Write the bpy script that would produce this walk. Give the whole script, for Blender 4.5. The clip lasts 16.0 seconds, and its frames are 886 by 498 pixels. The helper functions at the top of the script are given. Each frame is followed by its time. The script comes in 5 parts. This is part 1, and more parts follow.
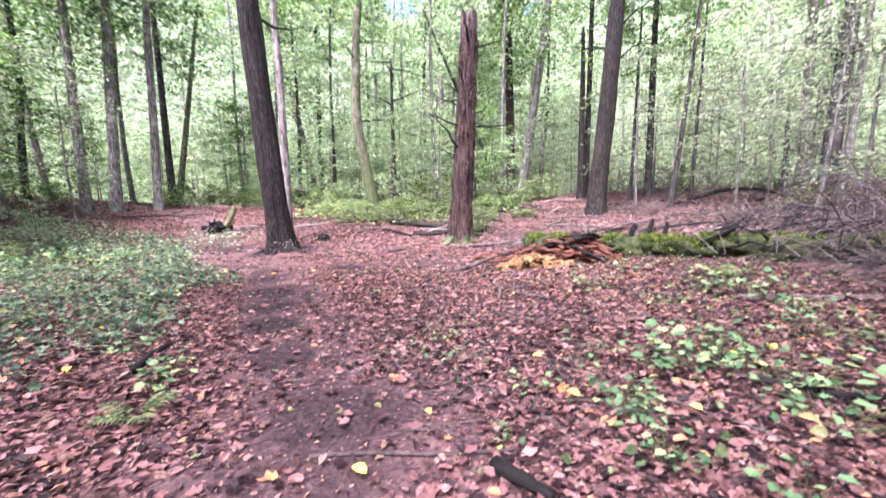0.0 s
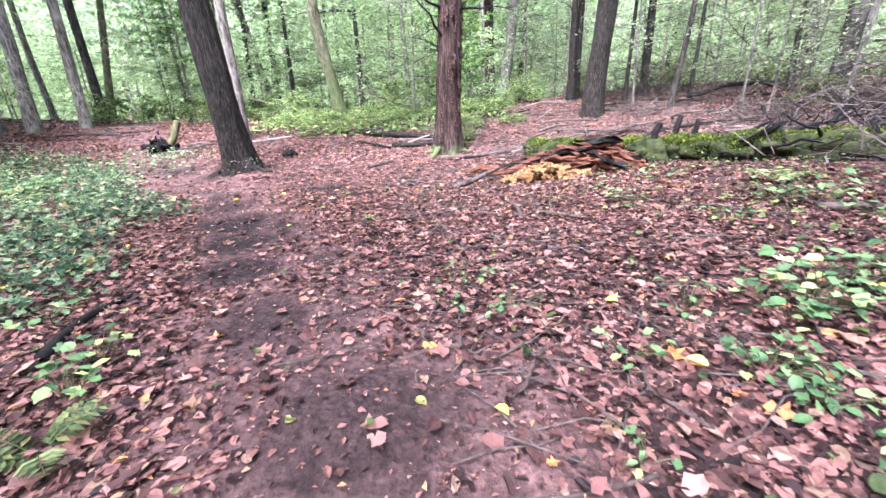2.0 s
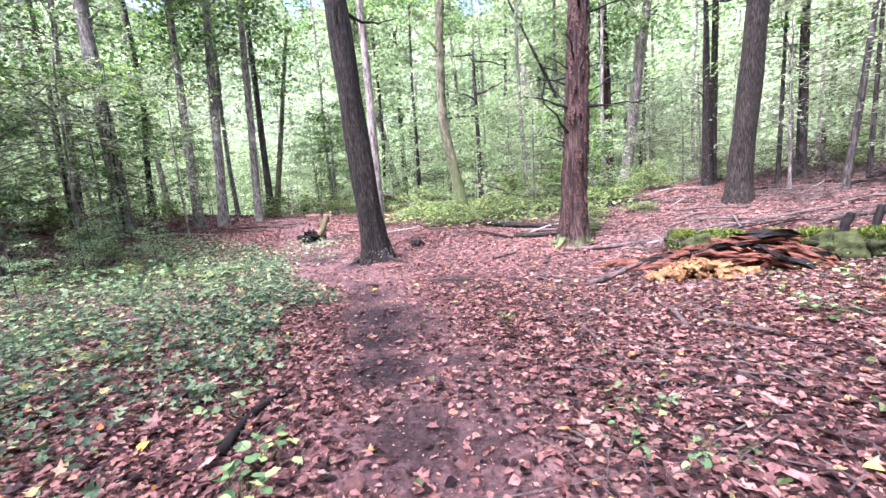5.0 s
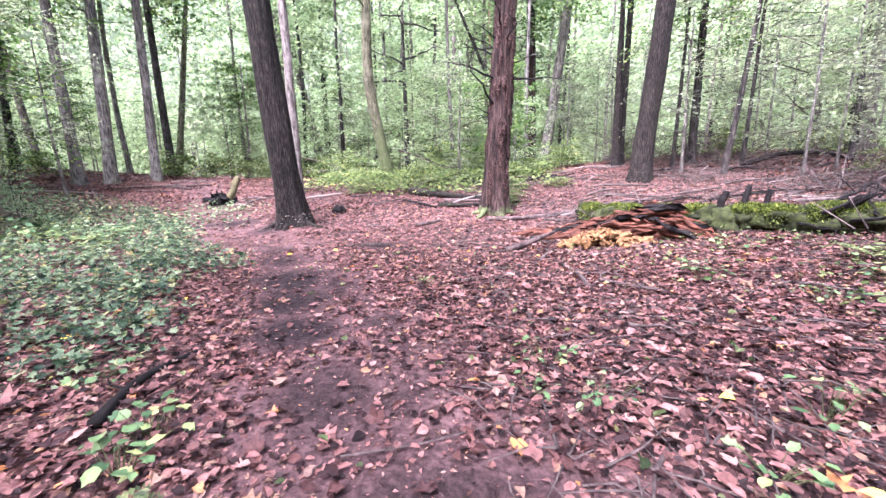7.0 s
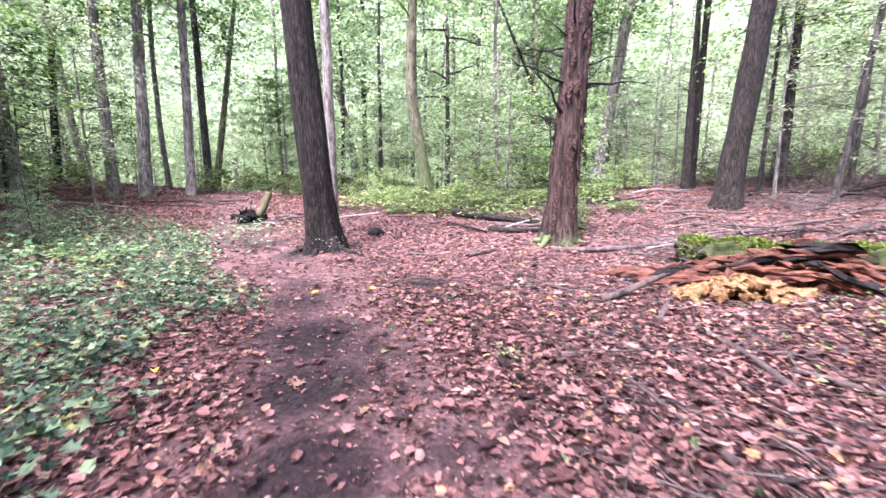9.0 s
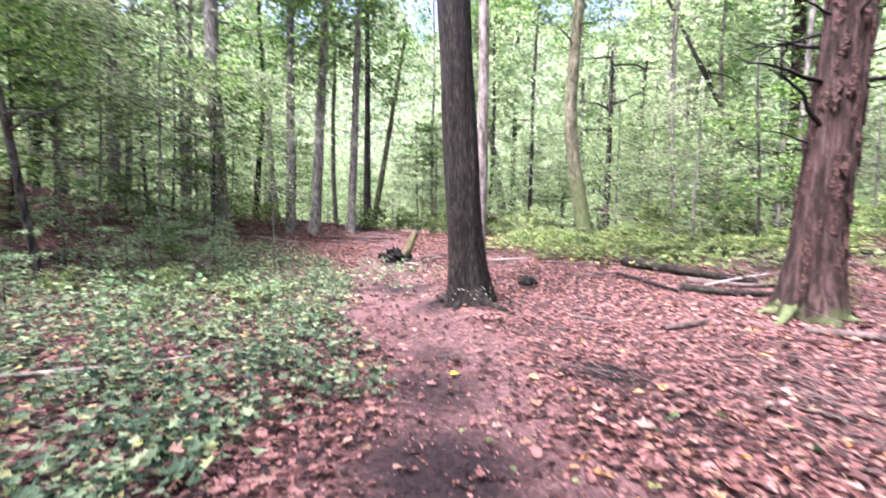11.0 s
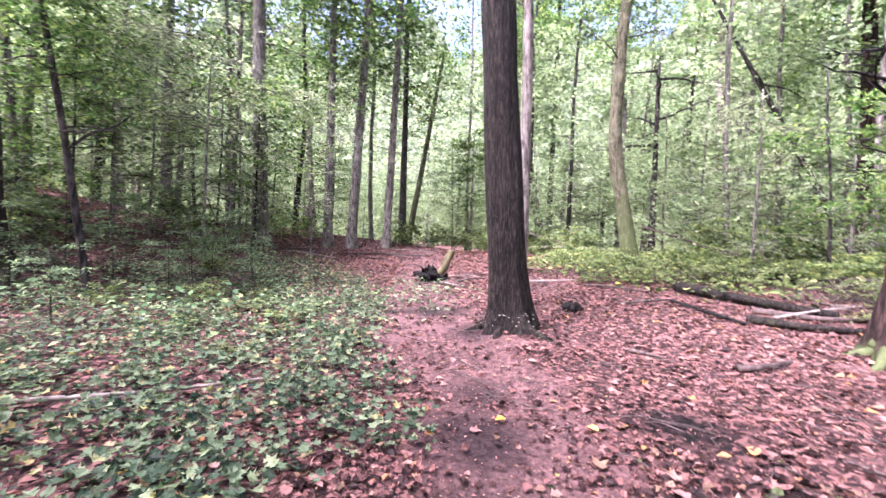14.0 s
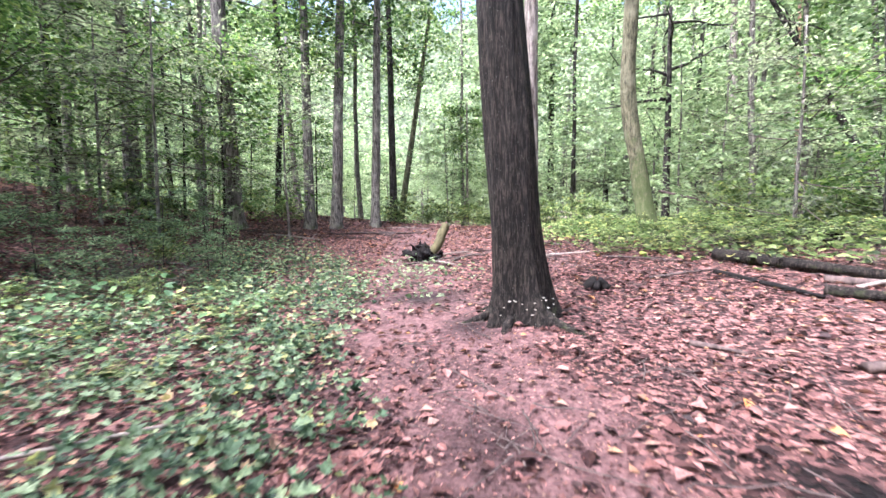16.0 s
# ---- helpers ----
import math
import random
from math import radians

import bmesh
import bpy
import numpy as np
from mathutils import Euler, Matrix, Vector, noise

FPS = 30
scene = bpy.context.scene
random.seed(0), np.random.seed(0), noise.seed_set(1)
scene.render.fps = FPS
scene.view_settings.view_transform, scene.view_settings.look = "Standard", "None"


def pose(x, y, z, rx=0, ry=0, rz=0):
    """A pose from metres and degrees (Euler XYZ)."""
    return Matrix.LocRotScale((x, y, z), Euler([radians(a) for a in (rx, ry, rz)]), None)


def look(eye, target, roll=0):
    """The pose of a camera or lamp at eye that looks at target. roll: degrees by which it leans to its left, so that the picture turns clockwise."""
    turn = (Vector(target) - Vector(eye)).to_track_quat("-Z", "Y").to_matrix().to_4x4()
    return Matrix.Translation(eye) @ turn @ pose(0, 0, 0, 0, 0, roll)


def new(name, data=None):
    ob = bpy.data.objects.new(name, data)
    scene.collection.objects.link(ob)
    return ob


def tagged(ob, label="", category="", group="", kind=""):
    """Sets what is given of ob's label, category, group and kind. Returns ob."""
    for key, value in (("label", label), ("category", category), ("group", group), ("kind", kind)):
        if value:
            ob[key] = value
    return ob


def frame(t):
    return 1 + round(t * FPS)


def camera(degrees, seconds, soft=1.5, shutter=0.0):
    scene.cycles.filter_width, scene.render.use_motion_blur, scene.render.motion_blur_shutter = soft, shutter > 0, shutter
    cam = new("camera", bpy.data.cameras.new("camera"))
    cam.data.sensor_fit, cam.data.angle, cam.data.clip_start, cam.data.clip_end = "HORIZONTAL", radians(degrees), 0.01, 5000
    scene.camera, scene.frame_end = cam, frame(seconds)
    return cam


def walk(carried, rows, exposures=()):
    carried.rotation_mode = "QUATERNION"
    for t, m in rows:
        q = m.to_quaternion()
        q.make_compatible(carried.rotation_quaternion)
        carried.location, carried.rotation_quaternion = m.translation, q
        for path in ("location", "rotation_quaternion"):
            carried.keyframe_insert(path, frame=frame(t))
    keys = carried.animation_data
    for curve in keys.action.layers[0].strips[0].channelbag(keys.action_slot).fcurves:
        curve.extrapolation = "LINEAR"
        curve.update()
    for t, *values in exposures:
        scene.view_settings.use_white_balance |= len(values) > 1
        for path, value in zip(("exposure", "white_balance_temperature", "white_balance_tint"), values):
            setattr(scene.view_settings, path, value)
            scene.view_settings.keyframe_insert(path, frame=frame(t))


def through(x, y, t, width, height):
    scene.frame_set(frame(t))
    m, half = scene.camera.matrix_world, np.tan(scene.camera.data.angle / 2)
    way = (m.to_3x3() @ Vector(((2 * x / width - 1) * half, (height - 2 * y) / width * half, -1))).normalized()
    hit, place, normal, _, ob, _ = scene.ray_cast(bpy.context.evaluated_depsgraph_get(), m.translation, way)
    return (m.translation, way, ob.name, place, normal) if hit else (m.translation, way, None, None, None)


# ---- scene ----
cam = camera(95.6, 16.0, shutter=0.5)
PATH = [
    (0, (0.052, 0.143, 1.294), (0.041, 2.128, 1.048), -0.9),
    (0.5, (-0.086, 0.322, 1.24), (-0.087, 2.278, 0.824), -1.8),
    (1, (-0.208, 0.662, 1.206), (-0.169, 2.603, 0.726), -2.5),
    (1.5, (-0.337, 0.92, 1.151), (-0.219, 2.808, 0.502), -3.4),
    (2, (-0.353, 1.154, 1.17), (-0.24, 3.038, 0.506), -2.6),
    (2.5, (-0.428, 1.206, 1.152), (-0.329, 3.075, 0.446), -1.4),
    (3, (-0.531, 1.197, 1.141), (-0.377, 3.042, 0.386), -3.0),
    (3.5, (-0.589, 1.259, 1.171), (-0.638, 3.166, 0.568), -3.0),
    (4, (-0.658, 1.314, 1.282), (-0.971, 3.261, 0.947), -4.0),
    (4.2, (-0.675, 1.313, 1.322), (-1.081, 3.253, 1.052), -4.4),
    (6.3, (-0.658, 1.333, 1.276), (-0.886, 3.306, 1.042), -1.3),
    (6.5, (-0.64, 1.336, 1.234), (-0.801, 3.303, 0.908), -0.8),
    (7, (-0.623, 1.378, 1.205), (-0.657, 3.34, 0.818), -1.3),
    (7.5, (-0.715, 1.557, 1.202), (-0.753, 3.528, 0.868), -1.4),
    (8, (-0.855, 1.987, 1.224), (-1.026, 3.958, 0.93), -0.5),
    (8.2, (-0.892, 2.159, 1.215), (-1.047, 4.131, 0.92), -0.5),
    (10.3, (-1.514, 3.756, 1.187), (-2.009, 5.676, 0.925), 0.8),
    (10.5, (-1.563, 3.883, 1.186), (-2.198, 5.763, 0.935), -0.6),
    (11, (-1.696, 4.16, 1.241), (-2.549, 5.966, 1.139), 1.0),
    (11.5, (-1.889, 4.245, 1.361), (-2.945, 5.941, 1.43), -1.3),
    (12, (-1.927, 4.247, 1.438), (-3.123, 5.834, 1.663), 1.2),
    (12.5, (-1.946, 4.274, 1.466), (-3.154, 5.842, 1.751), 1.5),
    (13, (-1.933, 4.287, 1.456), (-3.123, 5.874, 1.714), 1.5),
    (13.5, (-1.922, 4.324, 1.414), (-3.078, 5.949, 1.566), 0.6),
    (14, (-1.936, 4.4, 1.32), (-2.936, 6.133, 1.29), 2.0),
    (14.5, (-1.993, 4.456, 1.278), (-2.942, 6.216, 1.249), -1.4),
    (15, (-2.137, 4.784, 1.243), (-3.146, 6.506, 1.109), -0.2),
    (15.5, (-2.352, 5.191, 1.207), (-3.345, 6.919, 1.046), -1.3),
    (16, (-2.565, 5.711, 1.177), (-3.553, 7.444, 1.043), -0.6),
]
walk(cam, [(t, look(eye, target, roll)) for t, eye, target, roll in PATH], [(0, 3.2, 5350, 27), (2, 3.3, 5200, 14), (3, 3.35, 5150, 8), (3.5, 3.36, 5150, 10), (4.2, 3.3, 5250, 18), (6.5, 3.25, 5300, 28), (8.5, 3.26, 5300, 27), (10.5, 3.3, 5450, 20), (12.5, 2.98, 5600, 40), (14, 3.1, 5550, 34), (16, 3.1, 5400, 17)])

# ---- world and light ----
world = bpy.data.worlds.new("forest_sky")
scene.world = world
world.use_nodes = True
wn = world.node_tree
sky = wn.nodes.new("ShaderNodeTexSky")
sky.sky_type, sky.sun_disc = "NISHITA", False
sky.sun_elevation, sky.sun_rotation = radians(62), radians(-152)
sky.air_density, sky.dust_density, sky.ozone_density = 0.8, 9.0, 0.2
wn.links.new(sky.outputs["Color"], wn.nodes["Background"].inputs["Color"])
wn.nodes["Background"].inputs["Strength"].default_value = 0.12
sun_data = bpy.data.lights.new("overcast_sun", "SUN")
sun_data.energy, sun_data.angle, sun_data.color = 2.4, radians(20), (1.0, 0.96, 0.9)
sun = new("overcast_sun", sun_data)
sun.matrix_world = look((-8.2, -15.5, 33.0), (0, 0, 0))

R = random.Random(7)
G = np.random.default_rng(11)


# ---- terrain ----
def soft(v, w):
    return w * np.log1p(np.exp(np.clip(v / w, -40, 40)))


def ground(x, y):
    """The height of the forest floor, without its small bumps."""
    z = 0.112 * (soft(y - 10.2, 1.2) - soft(y - 19.6, 0.8)) - 0.07 * (soft(y - 21.0, 1.0) - soft(y - 36, 3.0))
    z = z + 0.08 * (soft(x - 0.7, 0.5) - soft(x - 10.5, 2.0))
    hill = 0.16 * (soft(-10.0 - x, 0.9) - soft(-24 - x, 3.0)) + 0.14 * (soft(-13.5 - x, 0.9) - soft(-26 - x, 3.0))
    z = z + hill * (0.3 + 0.7 / (1 + np.exp(np.clip((y - 13.0) / 1.5, -40, 40))))
    return z - 0.03


def floor_z(x, y):
    """The height of the floor with its bumps."""
    b = 0.018 * np.sin(x * 2.1 + 0.7 * np.sin(y * 1.3)) * np.sin(y * 1.7 + 0.4)
    b = b + 0.011 * np.sin(x * 5.3 + y * 2.2) * np.sin(y * 4.9 - x * 1.1) + 0.006 * np.sin(x * 11.7 - y * 3.0) * np.sin(y * 12.9)
    return ground(x, y) + b


def trodden(x, y):
    """How worn the floor is by feet, 0 to 1: the path past the leaning tree and the bare patches on it."""
    pts = ((0.1, -4), (0.0, 0), (-0.75, 2.4), (-2.4, 6.1), (-3.9, 8.3), (-5.6, 10.4), (-8.2, 14.0), (-11.2, 18.5), (-14, 23))
    best = np.full(np.shape(x), 99.0)
    for (ax, ay), (bx, by) in zip(pts, pts[1:]):
        dx, dy = bx - ax, by - ay
        s = np.clip(((x - ax) * dx + (y - ay) * dy) / (dx * dx + dy * dy), 0, 1)
        best = np.minimum(best, np.hypot(x - ax - s * dx, y - ay - s * dy))
    wob = 0.16 * np.sin(x * 3.1 + y * 1.7) + 0.12 * np.sin(y * 4.3 - x * 2.0)
    worn = np.clip(1.3 - (best + wob) / 0.72, 0, 1)
    return worn


def damp(x, y):
    """Dark wet hollows in the path, 0 to 1."""
    wob = 0.22 * np.sin(x * 3.7 + y * 1.9) + 0.16 * np.sin(y * 5.3 - x * 2.4)
    mottle = np.clip(0.25 + 0.6 * np.sin(x * 2.9 + 1.4 * np.sin(y * 1.6)) * np.sin(y * 2.3 - x) + 0.4 * np.sin(x * 7.1 - y * 3.3) * np.sin(y * 6.1 + x), 0, 1)
    d = 0.9 * mottle * trodden(x, y) * np.clip((6.8 - y) / 1.2, 0, 1)
    for cx, cy, r, k in ((-5.7, 10.5, 0.5, 1.0), (-2.45, 5.9, 0.65, 1.0), (-2.1, 5.2, 0.5, 0.9), (-0.6, 2.6, 0.6, 0.8), (-1.7, 7.8, 0.3, 0.8), (-3.0, 6.9, 0.42, 0.9), (-1.2, 7.2, 0.3, 0.7), (-3.4, 7.7, 0.3, 0.7), (-4.45, 9.6, 0.35, 0.9), (-1.85, 7.95, 0.32, 1.0), (-1.95, 5.8, 0.3, 1.0), (-2.2, 5.0, 0.42, 1.0), (-1.86, 4.36, 0.38, 1.0), (-1.4, 3.5, 0.36, 0.85)):
        d = np.maximum(d, k * np.clip(1.35 - np.hypot(x - cx, y - cy) / r + wob, 0, 1))
    return d


def bank(x, y):
    """How thick the ivy stands: over the bank beside the path, thinning away from it."""
    edge = np.interp(y, (2.6, 4.1, 6.7, 7.4, 8.7, 12.4, 14.0), (-2.5, -2.75, -3.5, -3.95, -5.0, -8.3, -11.0))
    wob = 0.22 * np.sin(y * 2.6 + x) + 0.15 * np.sin(y * 5.7 - 2.0 * x)
    d = edge - x + wob
    thick = np.clip(d / 0.5, 0, 1) * np.clip(1.2 - d / 7.0, 0.34, 1) * (0.85 + 0.5 * np.sin(x * 3.3 + 1.3 * np.sin(y * 2.1)) * np.sin(y * 3.7 - x))
    gaps = np.clip(0.75 + 0.7 * np.sin(x * 4.7 + 1.9 * np.sin(y * 2.9)) * np.sin(y * 5.3 + 1.1 * np.sin(x * 3.7)) + 0.35 * np.sin(x * 11.0 + y * 4.0) * np.sin(y * 9.0 - x * 3.0), 0.08, 1.15)
    return gaps * thick * np.clip((y - 2.3) / 2.4, 0, 1) * np.clip((14.5 - y) / 3.0, 0, 1)


# ---- materials ----
def material(name):
    m = bpy.data.materials.new(name)
    m.use_nodes = True
    nt = m.node_tree
    nt.nodes["Principled BSDF"].inputs["Specular IOR Level"].default_value = 0.15
    return m, nt, nt.nodes["Principled BSDF"]


def ramp(nt, stops, fac):
    r = nt.nodes.new("ShaderNodeValToRGB")
    while len(r.color_ramp.elements) < len(stops):
        r.color_ramp.elements.new(0.5)
    for e, (pos, col) in zip(r.color_ramp.elements, stops):
        e.position, e.color = pos, (*col, 1)
    nt.links.new(fac, r.inputs["Fac"])
    return r.outputs["Color"]


def noise_node(nt, coords, scale, detail=5, stretch=None, rough=0.6):
    if stretch:
        mp = nt.nodes.new("ShaderNodeMapping")
        mp.inputs["Scale"].default_value = stretch
        nt.links.new(coords, mp.inputs["Vector"])
        coords = mp.outputs["Vector"]
    n = nt.nodes.new("ShaderNodeTexNoise")
    n.inputs["Scale"].default_value, n.inputs["Detail"].default_value, n.inputs["Roughness"].default_value = scale, detail, rough
    nt.links.new(coords, n.inputs["Vector"])
    return n.outputs["Fac"]


def mix(nt, fac, a, b, kind="MIX"):
    n = nt.nodes.new("ShaderNodeMix")
    n.data_type, n.blend_type = "RGBA", kind
    for sock, v in ((n.inputs[0], fac), (n.inputs[6], a), (n.inputs[7], b)):
        if isinstance(v, (int, float)):
            sock.default_value = v
        elif isinstance(v, tuple):
            sock.default_value = (*v, 1)
        else:
            nt.links.new(v, sock)
    return n.outputs[2]


def bump(nt, bsdf, height, strength, distance):
    b = nt.nodes.new("ShaderNodeBump")
    b.inputs["Strength"].default_value, b.inputs["Distance"].default_value = strength, distance
    nt.links.new(height, b.inputs["Height"])
    nt.links.new(b.outputs["Normal"], bsdf.inputs["Normal"])


def coords(nt, what="Object"):
    return nt.nodes.new("ShaderNodeTexCoord").outputs[what]


def bark(name, dark, mid, light, moss=0.0, moss_top=1.2, stretch=0.16, scale=22, depth=0.02, worn=0.5):
    """Furrowed bark with lichen flecks and, near the ground, moss."""
    m, nt, b = material(name)
    c = coords(nt)
    furrow = noise_node(nt, c, scale, 6, (1, 1, stretch), 0.65)
    fine = noise_node(nt, c, scale * 3.5, 4, (1, 1, stretch * 1.6), 0.7)
    both = nt.nodes.new("ShaderNodeMath")
    both.operation = "MULTIPLY_ADD"
    both.inputs[1].default_value = 0.4
    nt.links.new(fine, both.inputs[0])
    nt.links.new(furrow, both.inputs[2])
    furrow = both.outputs[0]
    col = ramp(nt, ((0.56, dark), (0.69, mid), (0.86, light)), furrow)
    patches = noise_node(nt, c, 2.3, 4)
    col = mix(nt, ramp(nt, ((0.52, (0, 0, 0)), (0.7, (worn, worn, worn))), patches), col, tuple(min(1, v * 1.5 + 0.02) for v in light))
    flecks = noise_node(nt, c, 60, 3)
    col = mix(nt, ramp(nt, ((0.66, (0, 0, 0)), (0.74, (0.35, 0.35, 0.35))), flecks), col, (0.36, 0.37, 0.33))
    if moss:
        sep = nt.nodes.new("ShaderNodeSeparateXYZ")
        nt.links.new(c, sep.inputs[0])
        low = nt.nodes.new("ShaderNodeMapRange")
        low.inputs[1].default_value, low.inputs[2].default_value, low.inputs[3].default_value, low.inputs[4].default_value = 0.0, moss_top, moss, -0.25
        nt.links.new(sep.outputs["Z"], low.inputs[0])
        add = nt.nodes.new("ShaderNodeMath")
        add.operation = "ADD"
        nt.links.new(low.outputs[0], add.inputs[0])
        nt.links.new(noise_node(nt, c, 5.0, 5), add.inputs[1])
        col = mix(nt, ramp(nt, ((0.72, (0, 0, 0)), (0.95, (0.75, 0.75, 0.75))), add.outputs[0]), col, (0.065, 0.085, 0.03))
    nt.links.new(col, b.inputs["Base Color"])
    b.inputs["Roughness"].default_value = 0.9
    bump(nt, b, furrow, 0.9, depth)
    return m


def foliage(name, stops, through=0.45, rough=0.5):
    """Leaf blades that let light through, each of its own shade."""
    m, nt, b = material(name)
    geo = nt.nodes.new("ShaderNodeNewGeometry")
    col = ramp(nt, stops, geo.outputs["Random Per Island"])
    veins = noise_node(nt, coords(nt), 38, 5, None, 0.7)
    col = mix(nt, 0.6, col, ramp(nt, ((0.32, (0.35, 0.33, 0.33)), (0.68, (1.3, 1.3, 1.3))), veins), "MULTIPLY")
    nt.links.new(col, b.inputs["Base Color"])
    b.inputs["Roughness"].default_value = rough
    if through:
        tr = nt.nodes.new("ShaderNodeBsdfTranslucent")
        nt.links.new(mix(nt, 1.0, col, (2.5, 2.7, 1.95), "MULTIPLY"), tr.inputs["Color"])
        mx = nt.nodes.new("ShaderNodeMixShader")
        mx.inputs[0].default_value = through
        nt.links.new(b.outputs[0], mx.inputs[1])
        nt.links.new(tr.outputs[0], mx.inputs[2])
        nt.links.new(mx.outputs[0], nt.nodes["Material Output"].inputs["Surface"])
    return m


def plain(name, a, b_, scale=12, rough=0.85, depth=0.006, stretch=None):
    """A rough natural surface between two colours."""
    m, nt, b = material(name)
    c = coords(nt)
    n = noise_node(nt, c, scale, 6, stretch)
    col = ramp(nt, ((0.3, a), (0.7, b_)), n)
    col = mix(nt, 0.5, col, ramp(nt, ((0.35, (0.5, 0.5, 0.5)), (0.65, (1.2, 1.2, 1.2))), noise_node(nt, c, scale / 6, 3)), "MULTIPLY")
    nt.links.new(col, b.inputs["Base Color"])
    b.inputs["Roughness"].default_value = rough
    bump(nt, b, n, 0.7, depth)
    return m


def soil():
    """Dark humus with leaf crumbs; bare and darker where it is trodden."""
    m, nt, b = material("forest_soil")
    c = coords(nt)
    at = nt.nodes.new("ShaderNodeAttribute")
    at.attribute_name = "worn"
    vor = nt.nodes.new("ShaderNodeTexVoronoi")
    vor.inputs["Scale"].default_value, vor.inputs["Randomness"].default_value = 26, 1.0
    warp = nt.nodes.new("ShaderNodeMixRGB")
    warp.inputs[0].default_value = 0.05
    nn = nt.nodes.new("ShaderNodeTexNoise")
    nn.inputs["Scale"].default_value = 9
    nt.links.new(c, nn.inputs["Vector"])
    nt.links.new(c, warp.inputs[1])
    nt.links.new(nn.outputs["Color"], warp.inputs[2])
    nt.links.new(warp.outputs[0], vor.inputs["Vector"])
    sep = nt.nodes.new("ShaderNodeSeparateColor")
    nt.links.new(vor.outputs["Color"], sep.inputs[0])
    crumbs = ramp(nt, ((0.0, (0.012, 0.007, 0.007)), (0.35, (0.03, 0.015, 0.014)), (0.65, (0.09, 0.044, 0.04)), (1.0, (0.24, 0.12, 0.105))), sep.outputs[0])
    dirt = ramp(nt, ((0.3, (0.035, 0.02, 0.02)), (0.5, (0.10, 0.055, 0.053)), (0.72, (0.21, 0.122, 0.116))), noise_node(nt, c, 16, 7, None, 0.75))
    brk = noise_node(nt, c, 3.0, 5)
    ms = nt.nodes.new("ShaderNodeMath")
    ms.operation = "MULTIPLY_ADD"
    nt.links.new(at.outputs["Fac"], ms.inputs[0])
    ms.inputs[1].default_value = 0.9
    nt.links.new(brk, ms.inputs[2])
    col = mix(nt, ramp(nt, ((0.55, (0, 0, 0)), (0.95, (1, 1, 1))), ms.outputs[0]), crumbs, dirt)
    wet = nt.nodes.new("ShaderNodeAttribute")
    wet.attribute_name = "damp"
    col = mix(nt, wet.outputs["Fac"], col, mix(nt, 1.0, col, (0.17, 0.185, 0.2), "MULTIPLY"))
    big = noise_node(nt, c, 0.9, 4)
    col = mix(nt, 0.6, col, ramp(nt, ((0.3, (0.55, 0.55, 0.55)), (0.7, (1.25, 1.2, 1.2))), big), "MULTIPLY")
    nt.links.new(col, b.inputs["Base Color"])
    b.inputs["Roughness"].default_value = 0.9
    hs = nt.nodes.new("ShaderNodeMath")
    hs.operation = "ADD"
    nt.links.new(vor.outputs["Distance"], hs.inputs[0])
    nt.links.new(noise_node(nt, c, 40, 5), hs.inputs[1])
    bump(nt, b, hs.outputs[0], 0.8, 0.02)
    return m


M_SOIL = soil()
M_BROWN = bark("bark_dark_brown", (0.003, 0.0022, 0.002), (0.009, 0.007, 0.006), (0.05, 0.039, 0.032), 0.16, 0.9, 0.13, 44, 0.04, 0.1)
M_BLACK = bark("bark_blackish", (0.006, 0.005, 0.005), (0.024, 0.02, 0.018), (0.075, 0.064, 0.058), 0.2, 0.7)
M_RED = bark("bark_reddish_flaking", (0.006, 0.0035, 0.003), (0.02, 0.011, 0.0095), (0.08, 0.049, 0.042), 0.4, 0.6, 0.09, 18, 0.05, 0.12)
M_GREY = bark("bark_grey", (0.03, 0.027, 0.024), (0.10, 0.09, 0.08), (0.24, 0.215, 0.19), 0.25, 1.2)
M_PALE = bark("bark_pale_peeling", (0.045, 0.036, 0.032), (0.14, 0.118, 0.105), (0.28, 0.245, 0.22), 0.3, 1.0)
M_MOSSY = bark("bark_mossy", (0.025, 0.023, 0.015), (0.085, 0.08, 0.048), (0.18, 0.165, 0.11), 0.6, 6.0)
M_SALMON = bark("bark_salmon", (0.20, 0.10, 0.075), (0.38, 0.22, 0.17), (0.5, 0.33, 0.28))
M_TWIG = plain("dead_twigs", (0.022, 0.016, 0.015), (0.12, 0.092, 0.083), 20)
M_STICK = plain("dead_wood", (0.016, 0.011, 0.011), (0.11, 0.078, 0.07), 18, stretch=(1, 1, 0.3))
M_PALESTICK = plain("bleached_wood", (0.10, 0.08, 0.072), (0.30, 0.25, 0.22), 18)
M_ROT = plain("rotten_red_wood", (0.008, 0.004, 0.0035), (0.15, 0.056, 0.034), 19, stretch=(0.22, 1, 1), depth=0.02)
M_CRUMB = plain("crumbling_yellow_wood", (0.05, 0.025, 0.013), (0.29, 0.155, 0.065), 16)
M_YSTEM = plain("yellow_green_bark", (0.03, 0.026, 0.014), (0.14, 0.122, 0.062), 9, stretch=(1, 1, 0.3))
M_MOSSLOG = plain("mossy_wood", (0.006, 0.005, 0.004), (0.042, 0.05, 0.015), 11, 0.95, 0.04)
M_CHAR = plain("blackened_wood", (0.002, 0.0016, 0.0016), (0.013, 0.010, 0.009), 12)
M_PLATE = bark("loose_bark_plates", (0.006, 0.0035, 0.003), (0.026, 0.0135, 0.011), (0.10, 0.056, 0.047), 0.0, 1.0, 0.09, 18, 0.03, 0.1)
GREENS = ((0.0, (0.022, 0.045, 0.014)), (0.45, (0.06, 0.105, 0.032)), (0.8, (0.12, 0.175, 0.06)), (1.0, (0.20, 0.23, 0.08)))
